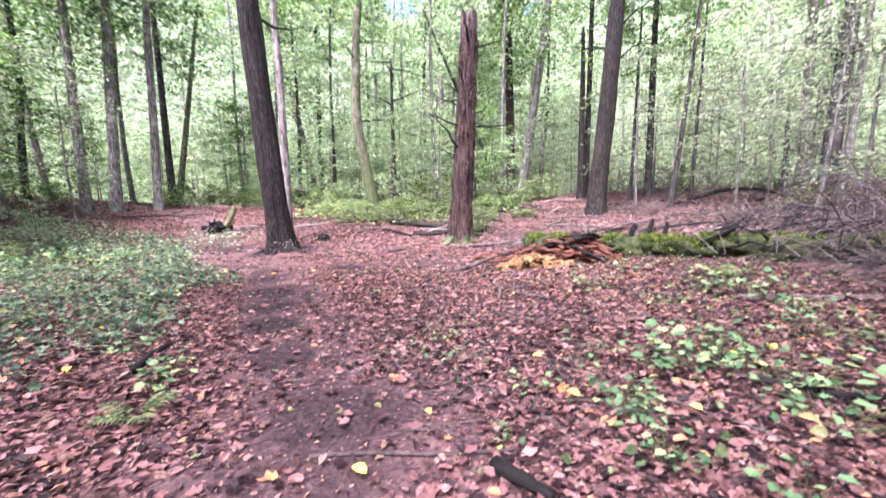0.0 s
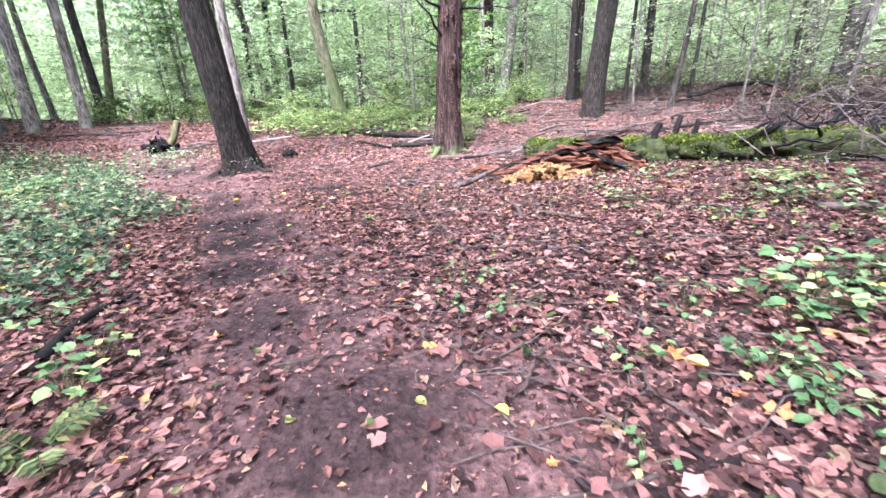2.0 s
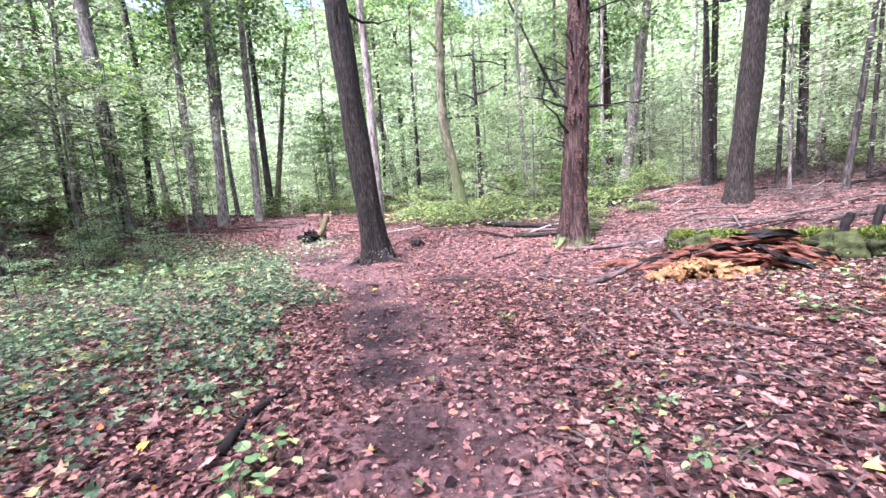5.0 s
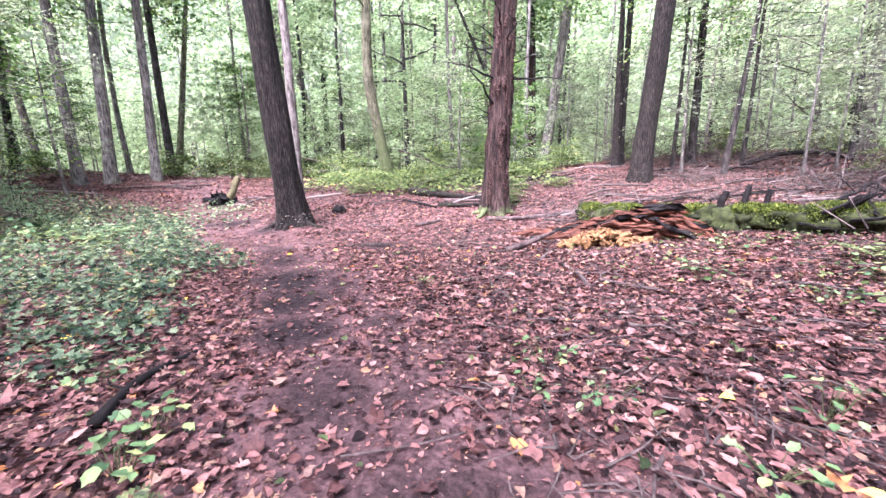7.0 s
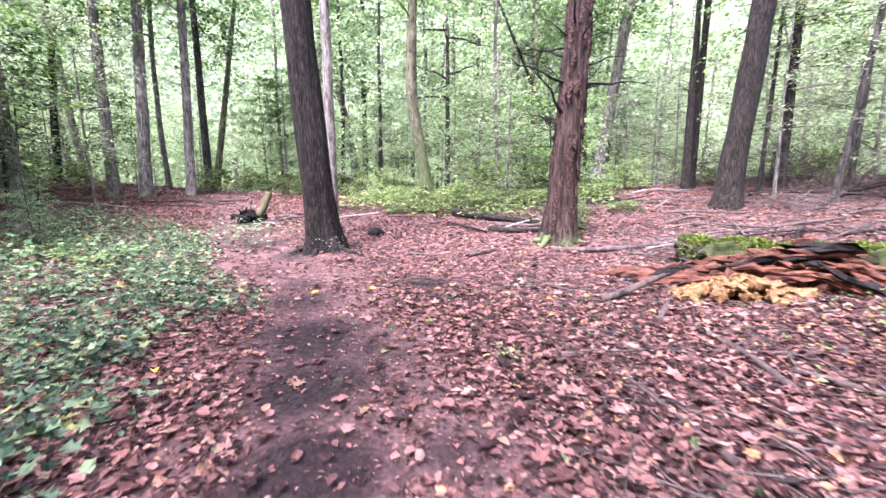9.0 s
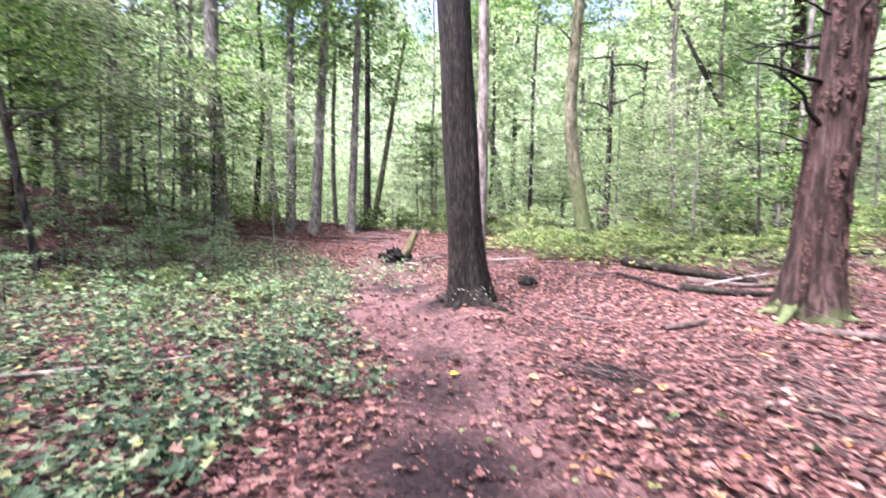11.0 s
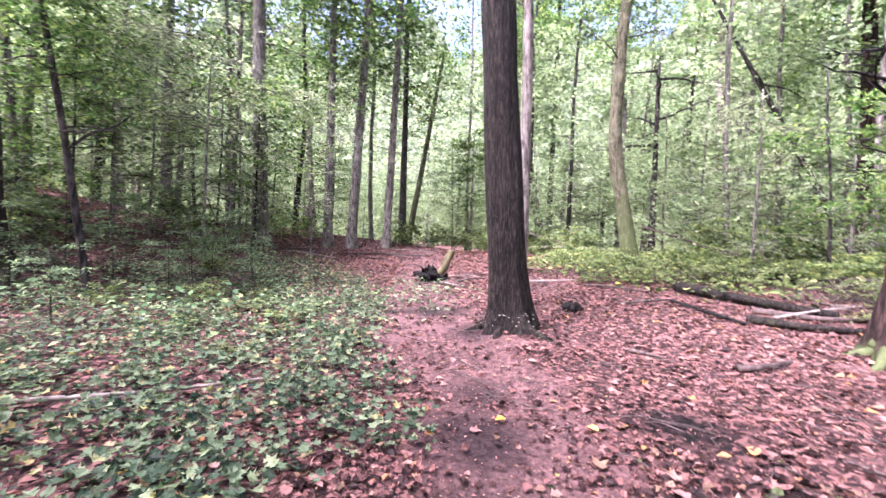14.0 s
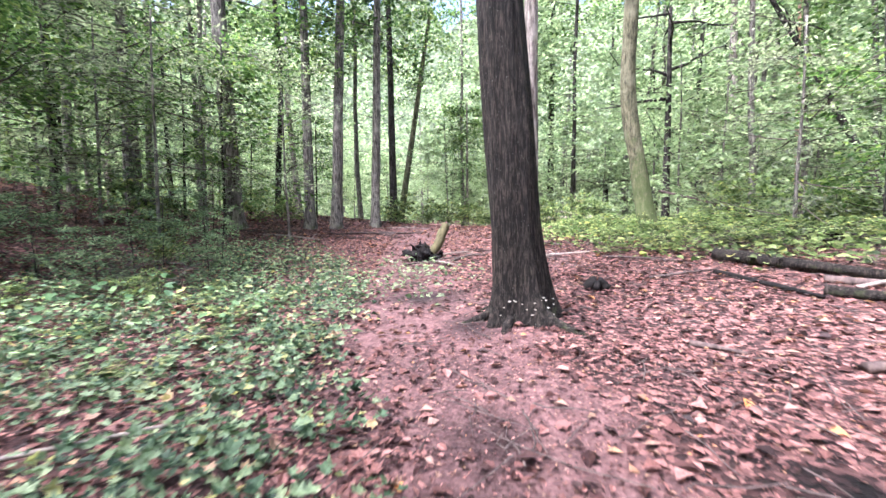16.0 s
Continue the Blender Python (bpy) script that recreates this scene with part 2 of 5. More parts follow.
M_LEAF = foliage("broad_leaves", GREENS, 0.42)
M_SEED = foliage("seedling_needles", ((0.0, (0.025, 0.042, 0.026)), (0.5, (0.09, 0.125, 0.075)), (1.0, (0.22, 0.27, 0.17))), 0.45)
M_MOSS = foliage("moss_shoots", ((0.0, (0.02, 0.028, 0.01)), (0.6, (0.09, 0.115, 0.022)), (1.0, (0.24, 0.26, 0.055))), 0.25)
# Lighter than the broad leaves: distance haze and sunlight painted into the colour.
M_FAR_HAZED = foliage("distant_leaves_hazed", ((0.0, (0.07, 0.10, 0.055)), (0.4, (0.17, 0.21, 0.135)), (1.0, (0.26, 0.295, 0.195))), 0.48)
M_HEM = foliage("hemlock_needles", ((0.0, (0.05, 0.056, 0.042)), (0.6, (0.14, 0.15, 0.115)), (1.0, (0.25, 0.262, 0.20))), 0.5)
M_SHRUB = foliage("shrub_leaves", ((0.0, (0.025, 0.038, 0.018)), (0.45, (0.09, 0.12, 0.05)), (0.9, (0.20, 0.23, 0.11)), (1.0, (0.28, 0.26, 0.10))), 0.5)
M_IVY = foliage("ground_ivy_leaves", ((0.0, (0.012, 0.025, 0.014)), (0.35, (0.045, 0.075, 0.042)), (0.75, (0.12, 0.165, 0.092)), (0.94, (0.21, 0.25, 0.14)), (0.97, (0.30, 0.28, 0.10)), (1.0, (0.30, 0.16, 0.14))), 0.2, 0.5)
M_LITTER = foliage("fallen_leaves", ((0.0, (0.012, 0.006, 0.006)), (0.3, (0.04, 0.018, 0.017)), (0.55, (0.11, 0.05, 0.044)), (0.77, (0.21, 0.10, 0.088)), (0.88, (0.27, 0.14, 0.125)), (0.9, (0.17, 0.10, 0.06)), (0.97, (0.25, 0.16, 0.135)), (1.0, (0.38, 0.17, 0.055))), 0.12, 0.55)
M_YELLOW = foliage("yellow_leaf", ((0.0, (0.72, 0.48, 0.05)), (1.0, (0.8, 0.58, 0.1))), 0.2)
M_MASS = plain("distant_wood_mass", (0.08, 0.11, 0.06), (0.25, 0.29, 0.18), 1.1)


# ---- mesh helpers ----
def mesh_from(name, verts, faces, mats, index=None, smooth=False):
    me = bpy.data.meshes.new(name)
    me.from_pydata([tuple(v) for v in np.asarray(verts, float).tolist()], [], [tuple(f) for f in faces])
    for m in mats if isinstance(mats, (list, tuple)) else (mats,):
        me.materials.append(m)
    if index is not None:
        me.polygons.foreach_set("material_index", np.asarray(index, np.int32))
    if smooth:
        me.polygons.foreach_set("use_smooth", np.ones(len(me.polygons), bool))
    me.update()
    return me


def part(name, me, parent, label="", at=None):
    """One mesh object under a thing or a part."""
    ob = new(name, me)
    ob.parent = parent
    if at is not None:
        ob.matrix_basis = at
    if label:
        ob["label"] = label
    return ob


def empty(name, x, y, z, label, category, group="", turn=0.0):
    ob = new(name)
    ob.empty_display_size = 0.2
    ob.matrix_world = pose(x, y, z, 0, 0, turn)
    return tagged(ob, label, category, group)


def tube(points, radii, segs=8, shape=None):
    """A tapering tube through the points; shape(angle, along) scales its radius. Vertices and faces, both ends closed."""
    pts = np.asarray(points, float)
    n = len(pts)
    along = np.gradient(pts, axis=0)
    along /= np.linalg.norm(along, axis=1)[:, None] + 1e-9
    ref = np.array((1.0, 0, 0)) if abs(along[0][0]) < 0.8 else np.array((0, 1.0, 0))
    side = ref - along * (along @ ref)[:, None]
    side /= np.linalg.norm(side, axis=1)[:, None]
    other = np.cross(along, side)
    a = np.linspace(0, 2 * np.pi, segs, endpoint=False)
    r = np.asarray(radii, float)[:, None] * np.ones(segs)
    if shape is not None:
        r = r * shape(a[None, :] * np.ones((n, 1)), np.arange(n)[:, None] * np.ones(segs))
    v = pts[:, None, :] + r[..., None] * (np.cos(a)[None, :, None] * side[:, None, :] + np.sin(a)[None, :, None] * other[:, None, :])
    faces = [(i * segs + j, i * segs + (j + 1) % segs, (i + 1) * segs + (j + 1) % segs, (i + 1) * segs + j) for i in range(n - 1) for j in range(segs)]
    faces += [tuple(range(segs))[::-1], tuple((n - 1) * segs + j for j in range(segs))]
    return v.reshape(-1, 3), faces


def join(pieces):
    vs, fs, k = [], [], 0
    for v, f in pieces:
        vs.append(np.asarray(v, float))
        fs += [tuple(i + k for i in face) for face in f]
        k += len(v)
    return np.concatenate(vs), fs


def blades(centre, ahead, up, length, width, fold=0.2, round_=False, ragged=0.0):
    """Leaf blades at many places at once: pointed ovals folded along the midrib. Vertices and faces."""
    n = len(centre)
    ahead = ahead / (np.linalg.norm(ahead, axis=1)[:, None] + 1e-9)
    side = np.cross(ahead, up)
    side /= np.linalg.norm(side, axis=1)[:, None] + 1e-9
    nor = np.cross(side, ahead)
    L, W = np.asarray(length)[:, None], np.asarray(width)[:, None]
    if round_ == "lobed":
        prof = ((0.35, 0, -0.2), (0, 0, 0), (0.12, 0.42, 0.6), (0.36, 0.26, 0.2), (0.55, 0.62, 1.0), (0.66, 0.22, 0.2), (1.0, 0, 0.3), (0.66, -0.22, 0.2), (0.55, -0.62, 1.0), (0.36, -0.26, 0.2), (0.12, -0.42, 0.6))
        fc = tuple((0, i, i + 1) for i in range(1, 10)) + ((0, 10, 1),)
    elif round_:
        prof = ((0, 0, 0), (0.12, 0.3, 0.6), (0.38, 0.5, 1), (0.68, 0.41, 0.8), (0.88, 0.18, 0.2), (1.0, 0, -0.4), (0.88, -0.18, 0.2), (0.68, -0.41, 0.8), (0.38, -0.5, 1), (0.12, -0.3, 0.6))
        fc = ((0, 1, 2, 3, 4, 5), (0, 5, 6, 7, 8, 9))
    else:
        prof = ((0, 0, 0), (0.45, 0.5, 1), (1.0, 0, -0.3), (0.45, -0.5, 1))
        fc = ((0, 1, 2), (0, 2, 3))
    v = np.stack([centre + ahead * L * p + side * W * q + nor * W * fold * h for p, q, h in prof], axis=1)
    k = len(prof)
    if ragged:
        v = v + np.random.default_rng(n).normal(0, ragged, v.shape) * L[:, None, :] * np.array((1, 1, 0.7))
    base = np.arange(n)[:, None] * k
    faces = [row for f in fc for row in (base + np.array(f)[None, :]).tolist()]
    return v.reshape(-1, 3), faces


def spray_mesh(name, seed, boughs, per, spread, lift, leaf, mat, droop=0.25, low=0.0, slim=0.6, flat=0.35):
    """Foliage as it hangs on a tree: boughs that run outwards from an upright axis, each with leaves along it in a loose flat fan."""
    g = np.random.default_rng(seed)
    cs, ah, up, tw = [], [], [], []
    for i in range(boughs):
        h = low + lift * g.random() ** 0.9
        ang = g.random() * 2 * np.pi
        reach = spread * (0.45 + 0.65 * g.random()) * (1.0 - 0.55 * max(0, (h - low) / lift - 0.35))
        rise = g.normal(0.12, 0.22)
        d = np.array((np.cos(ang), np.sin(ang), rise))
        start = np.array((0, 0, h)) + d * reach * 0.12
        end = start + d * reach - np.array((0, 0, droop * reach * g.random()))
        bend = (start + end) / 2 + g.normal(0, 0.08 * reach, 3)
        s = g.random(per) ** 0.6
        p = (1 - s)[:, None] ** 2 * start + 2 * (s * (1 - s))[:, None] * bend + (s ** 2)[:, None] * end
        acr = np.array((-np.sin(ang), np.cos(ang), 0))
        off = g.normal(0, 0.22 * reach, per) * (0.35 + 0.65 * s)
        p = p + acr * off[:, None] + g.normal(0, 0.05 * reach, (per, 3)) * np.array((1, 1, flat * 1.6))
        p[:, 2] -= np.abs(off) * droop * 0.8
        cs.append(p)
        ah.append(d[None, :] * 0.6 + acr[None, :] * np.sign(off)[:, None] * 0.8 + g.normal(0, 0.35, (per, 3)) - np.array((0, 0, 0.15)))
        up.append(np.array((0, 0, 1.0)) + g.normal(0, flat, (per, 3)))
        if i % 2 == 0:
            t = np.linspace(0, 0.95, 5)[:, None]
            tw.append(tube((1 - t) ** 2 * start + 2 * t * (1 - t) * bend + t ** 2 * end, np.linspace(0.012, 0.003, 5) * (0.6 + 0.4 * spread), 3))
    c, a, u = np.concatenate(cs), np.concatenate(ah), np.concatenate(up)
    size = leaf * g.uniform(0.65, 1.3, len(c))
    lv, lf = blades(c, a, u, size, size * slim, 0.15)
    tv, tf = join(tw)
    v, f = join(((lv, lf), (tv, tf)))
    return mesh_from(name, v, f, (mat, M_TWIG), [0] * len(lf) + [1] * len(tf))


def place(x, y, z, turn=0.0, s=1.0, tip=0.0):
    return Matrix.LocRotScale((x, y, z), Euler((0, radians(tip), radians(turn))), (s, s, s) if isinstance(s, (int, float)) else s)


# ---- the forest floor ----
def spaced(lo, hi, step, far):
    """Even steps from lo to hi, then ever longer ones out to far."""
    out, s, at = [], step, 0.0
    while at < far:
        s *= 1.22
        at += s
        out.append(at)
    return np.concatenate([lo - np.array(out[::-1]), np.arange(lo, hi, step), hi + np.array(out)])


gx, gy = spaced(-9.5, 6.5, 0.085, 900), spaced(-1.0, 15.5, 0.085, 900)
GX, GY = np.meshgrid(gx, gy)
gv = np.stack([GX, GY, floor_z(GX, GY)], axis=2).reshape(-1, 3)
nx = len(gx)
gf = [(j * nx + i, j * nx + i + 1, (j + 1) * nx + i + 1, (j + 1) * nx + i) for j in range(len(gy) - 1) for i in range(nx - 1)]
floor_mesh = mesh_from("ground", gv, gf, M_SOIL, smooth=True)
floor_mesh.attributes.new("worn", "FLOAT", "POINT").data.foreach_set("value", trodden(gv[:, 0], gv[:, 1]).astype(np.float32))
floor_mesh.attributes.new("damp", "FLOAT", "POINT").data.foreach_set("value", damp(gv[:, 0], gv[:, 1]).astype(np.float32))
tagged(new("ground", floor_mesh), "dark humus forest floor with a trodden footpath", "ground", kind="structure")


# ---- trees ----
def limb_mesh(name, seed, mat, twigs=4, crook=0.06):
    """A bare limb one metre long, with side twigs."""
    g = np.random.default_rng(seed)
    t = np.linspace(0, 1, 8)
    p = np.stack([t, np.cumsum(g.normal(0, crook, 8)) * t, 0.12 * t + np.cumsum(g.normal(0, crook, 8)) * t - 0.15 * t ** 2], axis=1)
    pieces = [tube(p, 0.028 * (1 - 0.85 * t), 5)]
    for _ in range(twigs):
        i = g.integers(2, 7)
        d = np.array((0.5 + 0.4 * g.random(), g.choice((-1, 1)) * (0.3 + 0.5 * g.random()), g.normal(0.05, 0.25)))
        s = np.linspace(0, 1, 5)[:, None]
        pieces.append(tube(p[i] + d * s * (0.18 + 0.25 * g.random()) + g.normal(0, 0.012, (5, 3)) * s, np.linspace(0.009, 0.002, 5), 3))
    return mesh_from(name, *join(pieces), mat, smooth=True)


BOUGH_MESHES, PLAIN_TWIGS = {}, {}


def limb_for(mat):
    if mat.name not in BOUGH_MESHES:
        BOUGH_MESHES[mat.name] = [limb_mesh("limb", 40 + 7 * i + len(BOUGH_MESHES), mat, 2 + i) for i in range(5)]
    return BOUGH_MESHES[mat.name]


def twig_for(mat):
    if mat.name not in PLAIN_TWIGS:
        PLAIN_TWIGS[mat.name] = [limb_mesh("twig", 70 + i, mat, 0, 0.09) for i in range(3)]
    return PLAIN_TWIGS[mat.name]


def trunk_mesh(d, height, lean, mat, seed, segs=14, rings=30, flare=0.5, bend=0.0, rough=0.05, taper=0.55, snapped=False, kinks=()):
    """A tapering, slightly crooked trunk with a root flare and furrowed sides."""
    g = np.random.default_rng(seed)
    t = np.linspace(0, 1, rings) ** 1.5
    z = -0.25 + t * (height + 0.25)
    ph = g.random(6) * 6.3
    cx = lean[0] * z + bend * d * (np.sin(z * 0.55 + ph[0]) - np.sin(ph[0])) + 0.04 * bend * np.sin(z * 1.7 + ph[1])
    cy = lean[1] * z + bend * d * (np.sin(z * 0.47 + ph[2]) - np.sin(ph[2]))
    for kz, kx, ky in kinks:
        cx, cy = cx + kx * np.exp(-((z - kz) / 1.0) ** 2), cy + ky * np.exp(-((z - kz) / 1.0) ** 2)
    rad = d / 2 * (1 - taper * np.clip(z / height, 0, 1))
    lobes = g.integers(4, 7)

    def shape(a, i):
        zz = z[i.astype(int)]
        root = flare * np.exp(-np.clip(zz, 0, None) / (0.5 * d + 0.1)) * (0.75 + 0.45 * np.cos(lobes * a + ph[3]) + 0.2 * np.cos(2 * a + ph[5]))
        ridge = rough * (np.sin(9 * a + 2.2 * np.sin(zz * 1.3 + ph[4])) * 0.5 + np.sin(17 * a + 3 * np.sin(zz * 0.9 + a)) * 0.35)
        lump = 0.05 * np.sin(3 * a + zz * 1.1 + ph[0]) + 0.03 * np.sin(a * 2 - zz * 2.7 + ph[1])
        return 1 + root + ridge + lump
    v, f = tube(np.stack([cx, cy, z], axis=1), rad, segs, shape)
    if snapped:
        v[-segs:, 2] += g.uniform(-0.5, 0.5, segs)
    return mesh_from("trunk", v, f, mat, smooth=True), (cx, cy, z, rad)


def tree(x, y, d, lean, height, mat, label, seed, limbs=0, limb_from=2.0, limb_to=None, limb_len=1.0, crowns=(), category="tree", group="trees of the wood", limb_mat=None, **kw):
    """A tree: its trunk, bare limbs, and crowns of leaves at the heights given."""
    z0 = float(ground(x, y))
    thing = empty("tree", x, y, z0, label, category, group)
    me, (cx, cy, z, rad) = trunk_mesh(d, height, lean, mat, seed, **kw)
    part("trunk", me, thing)
    g = random.Random(seed)
    for i in range(limbs):
        h = g.uniform(limb_from, limb_to or height * 0.9)
        px, py, r = np.interp(h, z, cx), np.interp(h, z, cy), np.interp(h, z, rad)
        ang = g.uniform(0, 360)
        s = limb_len * g.uniform(0.45, 1.2)
        part("limb", g.choice(limb_for(limb_mat or mat)), thing, at=place(px + 0.6 * r * math.cos(radians(ang)), py + 0.6 * r * math.sin(radians(ang)), h, ang, s, g.uniform(-38, 14)))
    for me, h, s in crowns:
        px, py = np.interp(h, z, cx), np.interp(h, z, cy)
        part("crown", me, thing, at=place(px, py, h, g.uniform(0, 360), s))
    return thing


SAPLING = [spray_mesh("sapling_foliage", 100 + i, 48, 56, 1.8, 3.6, 0.12, M_LEAF, 0.2, flat=0.55) for i in range(4)]
HEMLOCK = [spray_mesh("hemlock_foliage", 120 + i, 54, 46, 1.8, 4.4, 0.12, M_HEM, 0.35, slim=0.36, flat=0.45) for i in range(3)]
# Back-row saplings; their sunlit look is put into the leaf colour.
HAZED_SAPLING = [spray_mesh("hazed_sapling_foliage", 110 + i, 52, 46, 1.9, 3.8, 0.135, M_FAR_HAZED, 0.25, flat=0.5) for i in range(3)]
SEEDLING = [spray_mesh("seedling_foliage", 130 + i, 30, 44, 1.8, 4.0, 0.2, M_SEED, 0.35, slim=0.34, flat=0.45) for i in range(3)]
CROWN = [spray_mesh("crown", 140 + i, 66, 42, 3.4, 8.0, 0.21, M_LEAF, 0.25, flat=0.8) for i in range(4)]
FARCROWN = [spray_mesh("crown", 160 + i, 38, 42, 3.8, 9.0, 0.29, M_FAR_HAZED, 0.25, flat=1.0) for i in range(3)]
SHRUB = [spray_mesh("foliage", 180 + i, 34, 36, 0.8, 0.75, 0.085, M_SHRUB, 0.3, 0.08, 0.65, flat=0.6) for i in range(4)]

def wood_tube(points, radius, seed, segs=16, rings=40, end=0.75, rough=0.1):
    """A log or stick through a few points, knobbly and crooked."""
    g = np.random.default_rng(seed)
    p = np.asarray(points, float)
    t = np.linspace(0, len(p) - 1, rings)
    c = np.stack([np.interp(t, np.arange(len(p)), p[:, k]) for k in range(3)], axis=1)
    ker = np.ones(5) / 5
    for k in range(3):
        c[2:-2, k] = np.convolve(c[:, k], ker, "valid")
    c += np.cumsum(g.normal(0, radius * 0.06, (rings, 3)), axis=0) * np.array((1, 1, 0.3))
    ph = g.random(4) * 6.3

    def shape(a, i):
        return 1 + rough * (np.sin(3 * a + i * 0.31 + ph[0]) * 0.6 + np.sin(5 * a - i * 0.53 + ph[1]) * 0.5 + np.sin(7 * a + i * 0.17 + ph[3]) * 0.4 + np.sin(i * 0.27 + ph[2]) * 0.3)
    return tube(c, radius * np.linspace(1, end, rings), segs, shape)


def splinter(name, length, w, h, seed, mat):
    """A jagged sliver of rotten wood."""
    g = np.random.default_rng(seed)
    n = 7
    t = np.linspace(-0.5, 0.5, n)
    prof = np.clip(1 - np.abs(t * 2) ** 3, 0.12, 1) * g.uniform(0.7, 1.15, n)
    v, f = tube(np.stack([t * length, 0 * t, 0 * t], axis=1), prof, 6, lambda a, i: 1 + 0.3 * np.sin(2 * a + 1.7 * i))
    ring = np.repeat(np.arange(n), 6)
    v[:, 0] += g.normal(0, 0.012 * length, len(v))
    v[:, 1] = v[:, 1] * w + g.normal(0, w * 0.35, n)[ring]
    v[:, 2] = v[:, 2] * h + g.normal(0, h * 0.35, n)[ring]
    return mesh_from(name, v, f, mat)


# The leaning tree on the path, and the flaking one beside it.
lean_tree = tree(-4.05, 10.15, 0.57, (-0.066, -0.026), 17, M_BROWN, "thick leaning tree with dark furrowed bark and mossy roots", 3, 9, 5.0, 9, 1.5, ((CROWN[0], 12.0, 0.9),), segs=84, rings=170, flare=0.68, rough=0.05, taper=0.42)
red_tree = tree(0.46, 11.1, 0.57, (0.055, -0.004), 5.45, M_RED, "dead tree with reddish flaking bark and a splintered top", 4, 26, 2.2, 5.2, 1.15, (), limb_mat=M_CHAR, segs=48, rings=110, flare=0.55, rough=0.11, taper=0.3, snapped=True)

def roots(thing, d, spread, mat):
    """Surface roots that run out from the foot of a trunk and dive into the floor."""
    x0, y0, z0 = thing.matrix_world.translation
    for i, (deg, n) in enumerate(spread):
        a = radians(deg)
        pts = []
        for s, drop in ((0.28, 0.34), (0.55, 0.16), (0.85, 0.055), (1.3, -0.02), (1.8, -0.1)):
            r = s * d * (1 if s < 0.6 else n)
            px, py = r * math.cos(a + 0.12 * s), r * math.sin(a + 0.12 * s)
            pts.append((px, py, float(floor_z(x0 + px, y0 + py)) - z0 + drop * d * 1.6))
        part("root", mesh_from("root", *wood_tube(pts, 0.17 * d, i, 10, 22, 0.3, 0.12), mat, smooth=True), thing)


roots(lean_tree, 0.54, ((-35, 1.1), (20, 0.8), (-95, 0.8), (-150, 0.9), (165, 0.8), (80, 0.8), (-62, 0.6)), M_BROWN)
roots(red_tree, 0.55, ((-20, 0.7), (-80, 0.6), (-140, 0.8), (170, 0.7), (60, 0.7)), M_MOSSY)

M_FUNGUS = plain("pale_fungus", (0.25, 0.22, 0.18), (0.5, 0.46, 0.4), 30)
CAP = mesh_from("fungus", *tube(((0, 0, -0.012), (0, 0, 0.0), (0, 0, 0.012), (0, 0, 0.018)), (0.006, 0.03, 0.024, 0.006), 9, lambda a, i: 1 + 0.15 * np.sin(2 * a + i)), M_FUNGUS, smooth=True)
for i in range(17):
    a = radians(-100 + 6 * i + R.uniform(-4, 4))
    h = 0.12 + 0.16 * abs(math.sin(0.45 * i)) + R.uniform(-0.02, 0.02)
    r = 0.33 + 0.16 * math.exp(-h / 0.25)
    part("fungus", CAP, lean_tree, at=Matrix.LocRotScale((r * math.cos(a) - 0.066 * h, r * math.sin(a) - 0.026 * h, h), Euler((R.gauss(0, 0.2), R.gauss(0, 0.2), R.uniform(0, 6))), Vector((1, 1, 1)) * R.uniform(0.25, 0.6)))

PLATES = [splinter("bark_plate", 0.5, 0.03 + 0.009 * i, 0.012, 90 + i, M_PLATE) for i in range(4)]
for i in range(150):
    h, a = R.uniform(0.4, 5.2), R.uniform(0, 6.3)
    r = 0.29 * (1 - 0.3 * h / 7.0) * R.uniform(0.96, 1.06)
    part("bark_plate", PLATES[i % 4], red_tree, at=Matrix.LocRotScale((0.055 * h + r * math.cos(a), -0.004 * h + r * math.sin(a), h), Matrix.Rotation(a, 3, "Z") @ Matrix.Rotation(radians(90) + R.gauss(0, 0.06), 3, "Y"), Vector((R.uniform(0.5, 1.3), R.uniform(0.7, 1.3), R.uniform(0.8, 2.0)))))

# Trunks of the open wood on both sides of the path.
tree(5.15, 13.8, 0.58, (0.067, -0.026), 17, M_BROWN, "big grey-brown tree with a spreading mossy foot", 5, 14, 3.2, 9, 1.6, ((CROWN[2], 9, 1.0),), limb_mat=M_CHAR, segs=32, rings=60, flare=0.45)
tree(5.85, 17.4, 0.32, (-0.01, 0.0), 6.6, M_BROWN, "snapped dead tree with short side branches", 6, 14, 2.5, 6.5, 0.7, snapped=True)
tree(6.15, 17.7, 0.26, (0.008, -0.002), 13, M_BROWN, "slim reddish-brown tree behind a snapped one", 7, 5, 3, 9, 0.7, ((CROWN[3], 7, 0.7),))
tree(4.14, 25.0, 0.58, (-0.02, 0.0), 18, M_RED, "tall straight tree with reddish bark", 8, 14, 4, 13, 1.1, ((CROWN[0], 10.0, 1.0), (CROWN[1], 6.0, 0.8)))
tree(4.35, 23.0, 0.54, (0.13, -0.02), 18, M_GREY, "grey tree leaning away with many bare branches", 9, 22, 3, 12, 1.3, ((CROWN[1], 11.0, 1.0), (CROWN[2], 7.0, 0.8)))
tree(8.28, 16.6, 0.29, (0.0, 0.0), 13, M_BLACK, "slim straight black-barked tree", 10, 10, 3, 9, 0.9, ((CROWN[2], 7, 0.8),))
tree(7.3, 16.0, 0.14, (0.02, -0.01), 7, M_BLACK, "thin dark young standing tree", 11, 6, 2, 6, 0.5, ((SAPLING[0], 4, 1.0),))
tree(9.24, 15.3, 0.14, (0.02, -0.014), 7, M_BLACK, "thin dark young standing tree", 12, 6, 2, 6, 0.5, ((SAPLING[1], 3.6, 1.0),))
